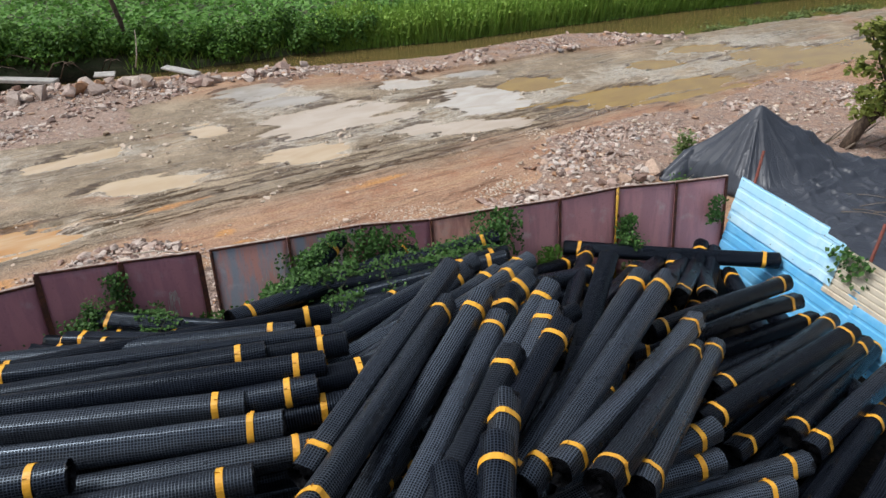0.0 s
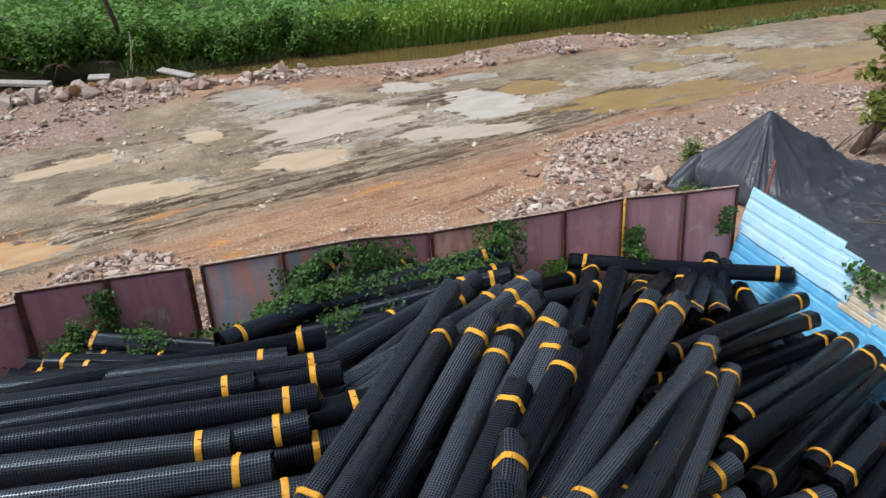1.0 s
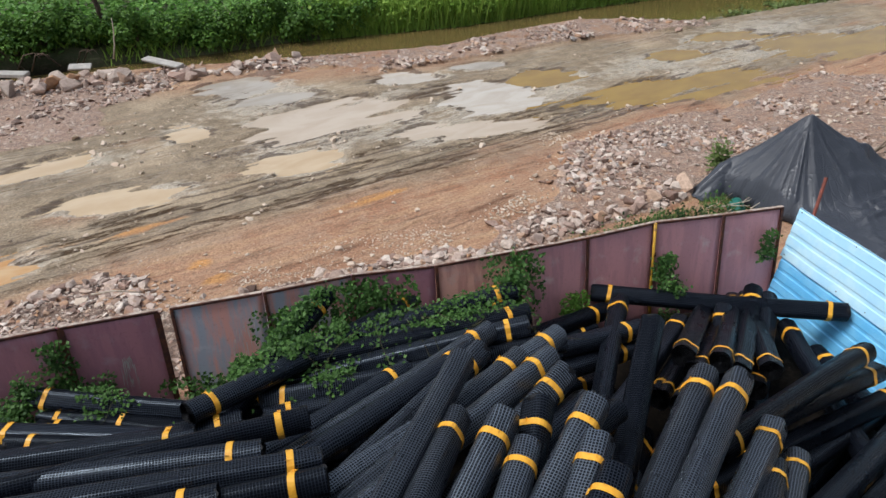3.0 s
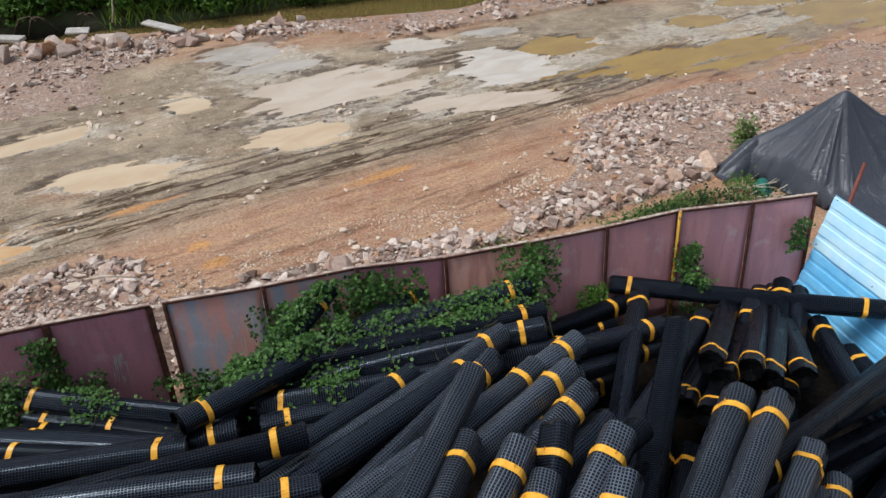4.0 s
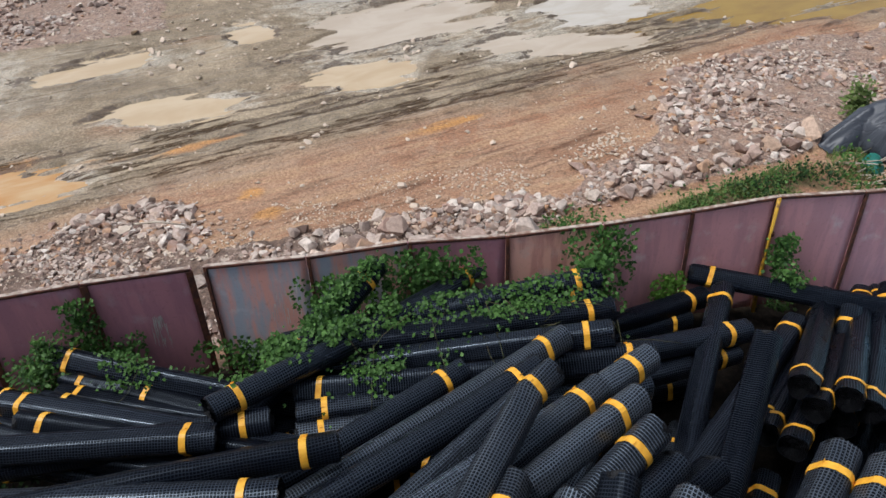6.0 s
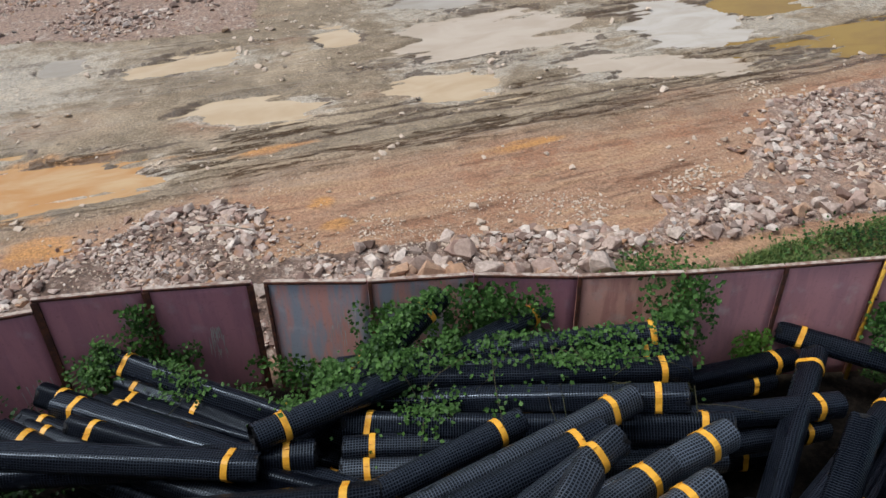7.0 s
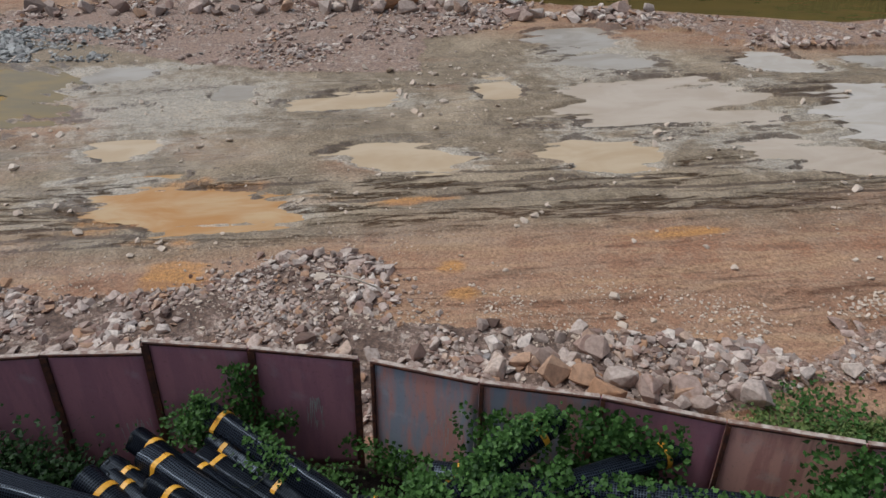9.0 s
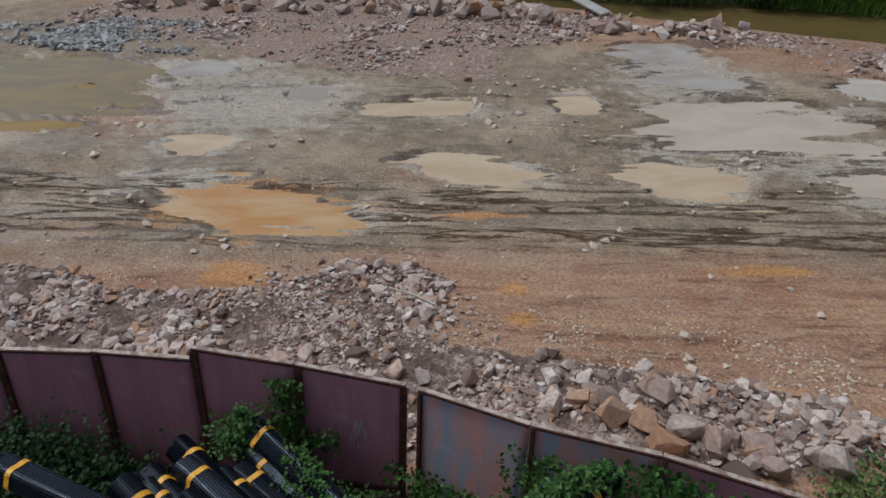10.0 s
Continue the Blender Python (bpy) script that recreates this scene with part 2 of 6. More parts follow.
def panel_paint(name, base, second, scuff, amount, streaky=0.0):
    """Weathered painted sheet steel with streaks that run down it and pale scuffs."""
    n = Nodes(name, rough=0.5, spec=0.4)
    o = n.coords("Object", (1, 1, 1))
    pick = n.chance()
    t = n.t.nodes.new("ShaderNodeVectorMath")
    t.operation = "ADD"
    n.put(t.inputs[0], o)
    n.put(t.inputs[1], pick)
    run = n.t.nodes.new("ShaderNodeMapping")
    run.inputs["Scale"].default_value = (5.0, 5.0, 0.45)
    n.put(run.inputs[0], t.outputs[0])
    streak = n.noise(run.outputs[0], 1.0, 5, 0.6)
    blot = n.noise(t.outputs[0], 2.3, 5, 0.6)
    fine = n.noise(t.outputs[0], 24.0, 4, 0.6)
    colour = n.mix(n.span(streak, 0.45 - streaky, 0.6), base, second)
    colour = n.mix(n.math("MULTIPLY", n.span(blot, 0.56, 0.75), amount), colour, scuff)
    colour = n.mix(n.math("MULTIPLY", n.span(fine, 0.55, 0.8), 0.3), colour, (0.10, 0.05, 0.035))
    n.bump(n.math("ADD", n.math("MULTIPLY", blot, 1.0), n.math("MULTIPLY", fine, 0.12)), 0.25, 0.02)
    return n.done(colour, n.span(streak, 0.3, 0.7, 0.42, 0.6))


def leaf_material(name, dark, light, rough=0.5):
    n = Nodes(name, rough, 0.2)
    pick = n.island()
    patch = n.noise(n.world(), 0.9, 3)
    colour = n.mix(pick, dark, light)
    colour = n.mix(n.span(patch, 0.45, 0.7), colour, n.mix(0.5, dark, light))
    n.done(colour)
    thin = n.t.nodes.new("ShaderNodeBsdfTranslucent")
    n.put(thin.inputs["Color"], colour)
    blend = n.t.nodes.new("ShaderNodeMixShader")
    blend.inputs[0].default_value = 0.25
    n.t.links.new(n.bsdf.outputs[0], blend.inputs[1])
    n.t.links.new(thin.outputs[0], blend.inputs[2])
    n.t.links.new(blend.outputs[0], n.t.nodes["Material Output"].inputs[0])
    return n.mat


SOIL = soil_material()
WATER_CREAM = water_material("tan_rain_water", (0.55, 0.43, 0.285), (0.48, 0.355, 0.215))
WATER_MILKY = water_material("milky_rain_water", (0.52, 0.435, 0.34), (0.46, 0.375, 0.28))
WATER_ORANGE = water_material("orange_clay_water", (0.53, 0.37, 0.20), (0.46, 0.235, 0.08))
# milky water, whitened further to carry the reflected sky in its base colour
WATER_SKY_PALE = water_material("sky_pale_rain_water", (0.54, 0.49, 0.42), (0.46, 0.40, 0.32))
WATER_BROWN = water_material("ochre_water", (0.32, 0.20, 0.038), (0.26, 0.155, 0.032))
# thin water whose base colour is lifted to paint in the sky's reflection
WATER_SKY_THIN = water_material("sky_pale_thin_water", (0.42, 0.375, 0.31), (0.31, 0.265, 0.205), 0.03)
WATER_OLIVE = water_material("olive_mud_water", (0.20, 0.155, 0.075), (0.27, 0.19, 0.07))
WATER_CANAL = water_material("brown_canal_water", (0.14, 0.10, 0.034), (0.11, 0.084, 0.03))
ROCK, ROCK_STUFF = rock_material(False), rock_material(True)
SLATE = rock_material(True, "grey_slate", 0.8)
PALE_STUFF = rock_material(True, "pale_road_stone", 0.0, 0.75)
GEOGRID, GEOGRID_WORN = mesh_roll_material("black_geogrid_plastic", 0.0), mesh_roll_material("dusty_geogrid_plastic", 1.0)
ROLL_END = plain("black_rolled_edges", (0.002, 0.002, 0.003), (0.012, 0.013, 0.015), 60, 0.5, 0.2, bump=0.8)
STRAP = plain("yellow_strap_tape", (0.80, 0.42, 0.04), (0.68, 0.31, 0.02), 9, 0.42, bump=0.1)
MAROON = panel_paint("maroon_steel_paint", (0.53, 0.24, 0.275), (0.45, 0.205, 0.245), (0.56, 0.43, 0.46), 0.5)
MIXED = panel_paint("blue_and_red_worn_paint", (0.66, 0.34, 0.28), (0.36, 0.385, 0.44), (0.62, 0.60, 0.61), 0.6, 0.05)
FADED = panel_paint("faded_maroon_paint", (0.64, 0.315, 0.325), (0.54, 0.27, 0.285), (0.70, 0.58, 0.58), 0.6)
SALMON = panel_paint("salmon_worn_paint", (0.80, 0.44, 0.34), (0.62, 0.30, 0.24), (0.68, 0.58, 0.53), 0.5)
RUST = plain("rusty_angle_iron", (0.055, 0.022, 0.016), (0.13, 0.045, 0.022), 12, 0.75, bump=0.4)
RUST_RED = plain("red_rusted_pipe", (0.20, 0.05, 0.03), (0.12, 0.035, 0.022), 14, 0.7, bump=0.3)
WORN_EDGE = plain("worn_pale_edge", (0.50, 0.42, 0.35), (0.24, 0.15, 0.11), 9, 0.6, bump=0.2)
YELLOW_POLE = plain("chipped_yellow_pipe", (0.62, 0.36, 0.03), (0.22, 0.10, 0.03), 9, 0.5, bump=0.2, lo=0.5, hi=0.62)
BLUE_SHEET = plain("blue_coated_sheet", (0.14, 0.47, 0.80), (0.22, 0.56, 0.85), 2.5, 0.35, bump=0.05)
PALE_BLUE_SHEET = plain("faded_blue_sheet", (0.42, 0.72, 0.93), (0.55, 0.80, 0.92), 2.0, 0.38, bump=0.05)
CREAM_SHEET = plain("cream_stained_sheet", (0.62, 0.55, 0.43), (0.40, 0.31, 0.21), 3.0, 0.45, bump=0.1, lo=0.5, hi=0.8)
def tarp_material():
    n = Nodes("black_plastic_sheet", 0.4, 0.5)
    x, y, z = n.split(n.world())
    dx, dy = n.math("SUBTRACT", x, 6.75), n.math("SUBTRACT", y, 17.38)
    turn = n.math("ARCTAN2", dy, dx)
    away = n.math("SQRT", n.math("ADD", n.math("MULTIPLY", dx, dx), n.math("MULTIPLY", dy, dy)))
    polar = n.t.nodes.new("ShaderNodeCombineXYZ")
    n.put(polar.inputs[0], n.math("MULTIPLY", turn, 2.6))
    n.put(polar.inputs[1], n.math("MULTIPLY", away, 0.7))
    a = n.math("ABSOLUTE", n.math("SUBTRACT", n.noise(polar.outputs[0], 2.2, 3, 0.5, 0.4), 0.5))
    b = n.math("ABSOLUTE", n.math("SUBTRACT", n.noise(n.world((0.35, 1.5, 1.0), radians(25)), 1.9, 2, 0.5, 0.6), 0.5))
    crease = n.math("ADD", n.span(a, 0.0, 0.05), n.math("MULTIPLY", n.span(b, 0.0, 0.025), 0.6))
    n.bump(crease, 0.35, 0.02)
    return n.done(n.mix(n.noise(n.world(), 5.0, 5), (0.032, 0.037, 0.048), (0.050, 0.056, 0.069)), n.span(n.noise(n.world(), 3.0), 0.35, 0.65, 0.36, 0.46))


TARP = tarp_material()
CONCRETE = plain("grey_concrete", (0.36, 0.34, 0.31), (0.46, 0.44, 0.40), 8, 0.8, bump=0.3)
BARK = plain("brown_bark", (0.06, 0.04, 0.028), (0.13, 0.09, 0.06), 14, 0.9, bump=0.9, stretch=(1, 1, 0.25))
PALE_STICK = plain("bleached_wood", (0.50, 0.44, 0.35), (0.34, 0.28, 0.21), 12, 0.85, bump=0.4)
TWIG = plain("dry_brown_twig", (0.16, 0.12, 0.085), (0.24, 0.19, 0.14), 12, 0.85, bump=0.4)
STEM = plain("green_brown_stem", (0.05, 0.06, 0.02), (0.08, 0.06, 0.03), 10, 0.8)
IVY = leaf_material("climber_leaf", (0.012, 0.043, 0.008), (0.108, 0.22, 0.050))
# leaf green darkened to carry the shade of the yard corner
SHADE_LEAF = leaf_material("shaded_bush_leaf", (0.006, 0.022, 0.005), (0.028, 0.068, 0.014))
WEED = leaf_material("weed_leaf", (0.06, 0.10, 0.025), (0.22, 0.29, 0.09))
REED = leaf_material("reed_blade", (0.12, 0.24, 0.025), (0.34, 0.49, 0.09))
SHRUB = leaf_material("bank_shrub_leaf", (0.030, 0.085, 0.012), (0.13, 0.25, 0.035))
CROP = leaf_material("crop_leaf", (0.075, 0.19, 0.028), (0.19, 0.36, 0.075))
TREE_LEAF = leaf_material("yellow_green_tree_leaf", (0.09, 0.13, 0.02), (0.26, 0.27, 0.06))
FLAG_WALL = plain("dull_wall_render", (0.10, 0.09, 0.08), (0.16, 0.145, 0.125), 1.5, 0.9, bump=0.3)
TEAL = plain("teal_plastic", (0.015, 0.13, 0.10), (0.02, 0.17, 0.13), 5, 0.4)
WHITE_BAG = plain("dirty_white_cloth", (0.55, 0.52, 0.48), (0.40, 0.36, 0.32), 8, 0.8)


# ---- shared makers ----
def mesh_of(name, verts, faces, material, smooth=False):
    me = bpy.data.meshes.new(name)
    me.from_pydata([tuple(v) for v in verts], [], [tuple(f) for f in faces])
    me.materials.append(material)
    if smooth:
        me.polygons.foreach_set("use_smooth", [True] * len(me.polygons))
    me.update()
    return me


def part(name, bm, material, parent, label=""):
    """Links a bmesh as one mesh object under a thing."""
    me = bpy.data.meshes.new(name)
    bm.to_mesh(me)
    bm.free()
    me.materials.append(material)
    ob = new(name, me)
    ob.parent = parent
    if label:
        ob["label"] = label
    return ob


def part_mesh(name, me, parent, label="", m=None):
    ob = new(name, me)
    ob.parent = parent
    if m is not None:
        ob.matrix_basis = m
    if label:
        ob["label"] = label
    return ob


def bar_bm(a, b, w, h, up=(0, 0, 1), bevel=0.004):
    """A bevelled bar from a to b, w wide and h high."""
    a, b = Vector(a), Vector(b)
    x = (b - a).normalized()
    y = Vector(up).cross(x).normalized()
    z = x.cross(y)
    bm = bmesh.new()
    bmesh.ops.create_cube(bm, size=1)
    m = Matrix((x * (b - a).length, y * w, z * h)).transposed().to_4x4()
    m.translation = (a + b) / 2
    bmesh.ops.transform(bm, matrix=m, verts=bm.verts)
    if bevel:
        bmesh.ops.bevel(bm, geom=bm.edges[:], offset=bevel, segments=1, affect="EDGES")
    return bm


def tube_bm(points, radii, sides=8):
    """A tube through points, closed at both ends."""
    bm = bmesh.new()
    pts = [Vector(p) for p in points]
    rings = []
    for i, p in enumerate(pts):
        d = (pts[min(i + 1, len(pts) - 1)] - pts[max(i - 1, 0)]).normalized()
        u = d.orthogonal().normalized()
        v = d.cross(u)
        rings.append([bm.verts.new(p + (u * math.cos(k * 2 * math.pi / sides) + v * math.sin(k * 2 * math.pi / sides)) * radii[i]) for k in range(sides)])
    for a, b in zip(rings, rings[1:]):
        for k in range(sides):
            bm.faces.new((a[k], a[(k + 1) % sides], b[(k + 1) % sides], b[k]))
    bm.faces.new(rings[0][::-1])
    bm.faces.new(rings[-1])
    bmesh.ops.recalc_face_normals(bm, faces=bm.faces[:])
    for f in bm.faces:
        f.smooth = True
    return bm


def thing(name, at, label, category, group="", kind=""):
    ob = new(name)
    ob.location = at
    return tagged(ob, label, category, group, kind)


def line_y(points, x):
    return np.interp(x, [p[0] for p in points], [p[1] for p in points])


def inside(poly, x, y):
    """Whether each place lies within a polygon."""
    hit = np.zeros(np.shape(x), bool)
    for (x0, y0), (x1, y1) in zip(poly, poly[1:] + poly[:1]):
        cross = ((y0 > y) != (y1 > y)) & (x < (x1 - x0) * (y - y0) / (y1 - y0 + 1e-9) + x0)
        hit ^= cross
    return hit


def lattice_noise(x, y, scale, seed, octaves=4):
    """Smooth value noise on arrays, about -1 to 1."""
    rng = np.random.default_rng(seed)
    table = rng.uniform(-1, 1, (256, 256))
    total, amp, norm = 0.0, 1.0, 0.0
    for o in range(octaves):
        u, v = x / scale + 37.1 * o, y / scale + 11.7 * o
        i, j = np.floor(u).astype(int), np.floor(v).astype(int)
        a, b = u - i, v - j
        a, b = a * a * (3 - 2 * a), b * b * (3 - 2 * b)
        g = lambda p, q: table[p % 256, q % 256]
        total = total + amp * ((g(i, j) * (1 - a) + g(i + 1, j) * a) * (1 - b) + (g(i, j + 1) * (1 - a) + g(i + 1, j + 1) * a) * b)
        norm, amp, scale = norm + amp, amp * 0.55, scale * 0.5
    return total / norm


# ---- ground ----
FENCE_BASE = [(-60, -40), (-9.4, 5.65), (-8.3, 6.55), (-7.35, 7.2), (-6.42, 7.95), (-5.45, 8.55), (-4.35, 9.3), (-3.0, 9.65), (-1.83, 10.15), (-0.65, 10.65), (0.55, 11.1), (1.7, 11.7), (2.85, 12.25), (4.05, 12.7), (5.15, 13.05), (60, 13.2)]
CANAL_NEAR = [(-80, -8), (-25, 20.8), (-16, 26.0), (-11, 27.8), (-9.5, 28.3), (-2.9, 31.0), (0.5, 34.2), (3.0, 36.1), (6.5, 35.9), (8.6, 36.0), (15, 40.4), (22, 45), (90, 92)]
CANAL_FAR = [(-80, -6), (-25, 21.6), (-16, 27.3), (-12.5, 29.4), (-10.2, 31.3), (-2.6, 34.9), (3.0, 39.0), (9.7, 43.4), (17.3, 48.0), (90, 98)]
RUBBLE_NEAR = [(-16, 3.5), (-13.4, 7.6), (-12.2, 8.4), (-10.8, 8.8), (-8.9, 10.5), (-8.3, 12.1), (-7.4, 12.6), (-6.6, 12.1), (-6.2, 11.4), (-5.0, 12.0), (-3.4, 13.0), (-1.2, 14.3), (-0.2, 14.4), (-0.8, 12.9), (-4.4, 9.9), (-9, 6.0)]
RUBBLE_RIGHT = [(-0.4, 13.9), (1.8, 15.1), (3.0, 16.1), (4.2, 16.8), (5.2, 18.3), (7.2, 19.3), (9.0, 18.8), (12.0, 18.4), (15.5, 20.5), (14.5, 24.2), (13.0, 27.6), (10.6, 27.8), (7.0, 23.8), (4.4, 22.6), (1.6, 20.2), (1.4, 17.2)]
RUBBLE_LEFT = [(-27, 14.2), (-20.5, 16.4), (-18.8, 16.5), (-15.2, 17.7), (-11.5, 20.2), (-13.2, 22.2), (-12.2, 23.6), (-11.6, 26.4), (-16, 25.6), (-25, 20.4)]
RUBBLE_SPIT = [(-11, 26.6), (-8.6, 26.5), (-6.4, 27.4), (-4.2, 27.2), (-1.6, 29.0), (3.0, 32.2), (8.6, 34.9), (8.8, 36.2), (3.0, 35.6), (0.4, 33.7), (-2.9, 30.5), (-9.5, 27.8)]

# centre, long and short half-axis, turn in degrees, material
PUDDLES_A = [(-11.3, 12.05, 2.2, 0.95, 33, "orange"),
             (-8.95, 16.0, 1.5, 0.58, 29, "cream"), (-5.4, 18.65, 1.35, 0.75, 16, "cream"), (-5.5, 22.1, 2.5, 1.45, 40, "milky")]
PUDDLES_B = [(-0.9, 21.5, 2.1, 0.65, 22, "milky"), (-9.4, 25.0, 1.5, 0.95, 38, "clear"), (-7.5, 23.8, 1.3, 0.6, 30, "clear"), (-9.25, 20.4, 0.6, 0.75, 51, "cream"), (-14.6, 12.7, 0.75, 0.55, 42, "cream"),
             (-12.1, 17.6, 1.45, 0.48, 50, "cream"), (-20.8, 11.6, 3.2, 2.3, 48, "olive"), (-18.4, 10.6, 1.1, 0.4, 45, "brown"), (-19.9, 12.6, 0.7, 0.4, 45, "brown")]
PUDDLES_C = [(-0.45, 24.55, 1.75, 1.5, 15, "pale"), (1.3, 26.65, 1.4, 0.95, 30, "brown"), (5.6, 25.9, 4.5, 1.15, 28, "brown"), (13.6, 32.6, 4.7, 1.5, 29, "brown"),
             (6.4, 30.1, 1.15, 0.7, 24, "brown"), (9.1, 33.2, 1.6, 0.8, 18, "brown"), (-3.8, 26.3, 1.1, 0.65, 14, "pale"), (-1.3, 28.2, 1.0, 0.5, 25, "clear"), (-18.5, 15.4, 1.15, 0.6, 47, "clear"), (-14.95, 16.3, 0.65, 0.42, 40, "clear")]
PUDDLES = PUDDLES_A + PUDDLES_B + PUDDLES_C
ROAD_A = (math.cos(ROAD_TURN), math.sin(ROAD_TURN))


def road_frame(x, y):
    return x * ROAD_A[0] + y * ROAD_A[1], -x * ROAD_A[1] + y * ROAD_A[0]


def puddle_reach(x, y):
    """0 at a puddle's middle, 1 at its shore, more outside; the least over all puddles."""
    s, v = road_frame(x, y)
    ragged = lattice_noise(s * 0.45, v * 1.6, 1.1, 5) * 0.55 + lattice_noise(s * 0.22, v * 3.2, 0.6, 27) * 0.42 + lattice_noise(s * 0.4, v * 2.2, 0.4, 7, 3) * 0.26 + lattice_noise(x, y, 0.35, 6) * 0.14
    least = np.full(np.shape(x), 9.0)
    for cx, cy, rx, ry, turn, _ in PUDDLES:
        c, k = math.cos(radians(turn)), math.sin(radians(turn))
        u, w = (x - cx) * c + (y - cy) * k, -(x - cx) * k + (y - cy) * c
        least = np.minimum(least, np.sqrt((u / rx) ** 2 + (w / ry) ** 2))
    return least + ragged


def ground_fields(x, y):
    """Height of the ground and its soil weights."""
    s, v = road_frame(x, y)
    fence, near, far = line_y(FENCE_BASE, x), line_y(CANAL_NEAR, x), line_y(CANAL_FAR, x)
    out = np.clip((y - fence) / 0.5, 0, 1)
    h = 0.055 + lattice_noise(x, y, 3.0, 1) * 0.05 + lattice_noise(x, y, 0.5, 2, 3) * 0.022
    h = h + lattice_noise(s * 0.2, v * 1.5, 0.5, 3) * 0.014
    # wheel ruts along the road
    rut = np.zeros(np.shape(x))
    wander = lattice_noise(s, v * 0 + 3.0, 5.0, 8, 2) * 0.35
    for k, (v0, depth) in enumerate(((14.9, 0.03), (15.35, 0.06), (15.7, 0.05), (16.25, 0.07), (16.6, 0.06), (17.1, 0.05))):
        d = v - v0 - wander - 0.15 * lattice_noise(s, v * 0 + k, 3.0, 20 + k, 2)
        gate = np.clip(lattice_noise(s, v * 0 + 5 * k, 2.6, 40 + k, 2) * 2.5 + 0.55, 0, 1)
        rut += depth * gate * (np.exp(-((d / 0.075) ** 2)) - 0.7 * np.exp(-(((d - 0.16) / 0.09) ** 2)))
    h = h - 0.6 * rut * (0.75 + 0.9 * lattice_noise(x, y, 0.35, 71)) * np.clip((s + 12) / 3, 0, 1) * np.clip((17.5 - s) / 5, 0, 1)
    reach = puddle_reach(x, y)
    dip = np.clip(1.25 - reach, 0, 1)
    h = np.where(reach < 1.25, h * (1 - np.clip(dip * 3, 0, 0.8)) - 0.085 * np.clip(dip * 2.2, 0, 1) + 0.018, h)
    h = h + np.clip(dip * 2, 0, 1) * np.clip(1.4 - np.abs(v - 15.7) / 0.7, 0, 1) * np.clip(lattice_noise(s * 0.16, v * 3.4, 0.55, 28) - 0.05, 0, 1) * 0.21
    stony = np.zeros(np.shape(x))
    edge = lattice_noise(x, y, 1.1, 9) * 0.55
    for poly, lift, dense in ((RUBBLE_NEAR, 0.10, 1.0), (RUBBLE_RIGHT, 0.12, 0.6), (RUBBLE_LEFT, 0.06, 0.7), (RUBBLE_SPIT, 0.16, 0.5)):
        m = inside(poly, x + edge, y + edge * 0.7).astype(float)
        stony = np.maximum(stony, m * dense)
        h = h + m * lift * (0.6 + 0.6 * lattice_noise(x, y, 0.8, 12))
    berm = np.clip(1 - np.abs(y - fence - 1.4) / 1.3, 0, 1) * out
    h = h + berm * 0.10 * (0.7 + lattice_noise(x, y, 1.0, 14))
    # the canal bed, then the raised field behind it
    bed = np.clip((y - near) / 0.9, 0, 1) * np.clip((far + 0.5 - y) / 0.8, 0, 1)
    h = h * (1 - bed) - 0.85 * bed
    field = np.clip((y - far - 0.3) / 1.6, 0, 1)
    h = h + field * (0.55 + 0.12 * lattice_noise(x, y, 6.0, 15))
    h = h * out
    green = np.clip((y - far + 0.6) / 0.6, 0, 1)
    weeds = np.clip((2.6 + 0.30 * x - y + fence) / 0.6, 0, 1) * np.clip((y - fence - 0.2) / 0.4, 0, 1) * np.clip((x + 1.5) / 0.8, 0, 1) * np.clip((5.5 - x) / 1, 0, 1)
    green = np.maximum(green, weeds * np.clip(0.45 + lattice_noise(x, y, 0.7, 18) * 1.4, 0, 1))
    clay = np.clip((15.6 - v) / 1.4 + lattice_noise(s * 0.3, v, 1.3, 16) * 0.9, 0, 1)
    clay = np.maximum(clay, np.clip(lattice_noise(s * 0.5, v, 2.5, 17) * 3.0 - 0.9, 0, 1) * 0.8)
    clay = np.maximum(clay, np.clip((y - near + 4.5) / 2.0, 0, 0.8) * np.clip((7 - x) / 3, 0, 1))
    damp = np.clip((v - 13.6) / 1.5, 0, 1) * np.clip((24.5 - v) / 2, 0, 1)
    wet = np.clip(1 - np.abs(reach - 1.16) / 0.28, 0, 1) * np.clip(0.55 + lattice_noise(x, y, 1.3, 24) * 2.2, 0, 1.0)
    wet = np.maximum(wet, np.clip(rut * 22, 0, 0.9) * out)
    wet = np.maximum(wet, np.clip(-lattice_noise(s * 0.25, v, 0.8, 19) * 2.6 - 0.55, 0, 0.55) * damp)
    tracks = np.clip(1.3 - np.abs(v - 16.2 - wander) / 1.35, 0, 1) * np.clip((s + 14) / 3, 0, 1) * np.clip((20 - s) / 5, 0, 1)
    tracks = np.maximum(tracks, 0.15 * damp * np.clip(lattice_noise(s * 0.3, v, 2.2, 23) * 2 + 0.4, 0, 1)) * np.clip((reach - 0.95) / 0.2, 0, 1) * (1 - stony)
    orange = np.zeros(np.shape(x))
    for cx, cy, rr, turn, k in ((-11.2, 12.0, 2.5, 0, 2.2), (-9.8, 10.45, 0.62, 0, 0.6), (-5.85, 13.35, 0.36, 0, 1.2), (-5.25, 12.85, 0.34, 0, 1.1), (-7.5, 14.9, 1.2, 0, 6.0), (-2.8, 16.7, 1.4, 0, 6.0)):
        ss, vv = road_frame(x - cx, y - cy)
        orange = np.maximum(orange, np.clip(1.35 - np.hypot(ss / rr, vv * k / rr) + lattice_noise(s * 0.5, v * 2, 0.8, 26) * 0.8, 0, 1))
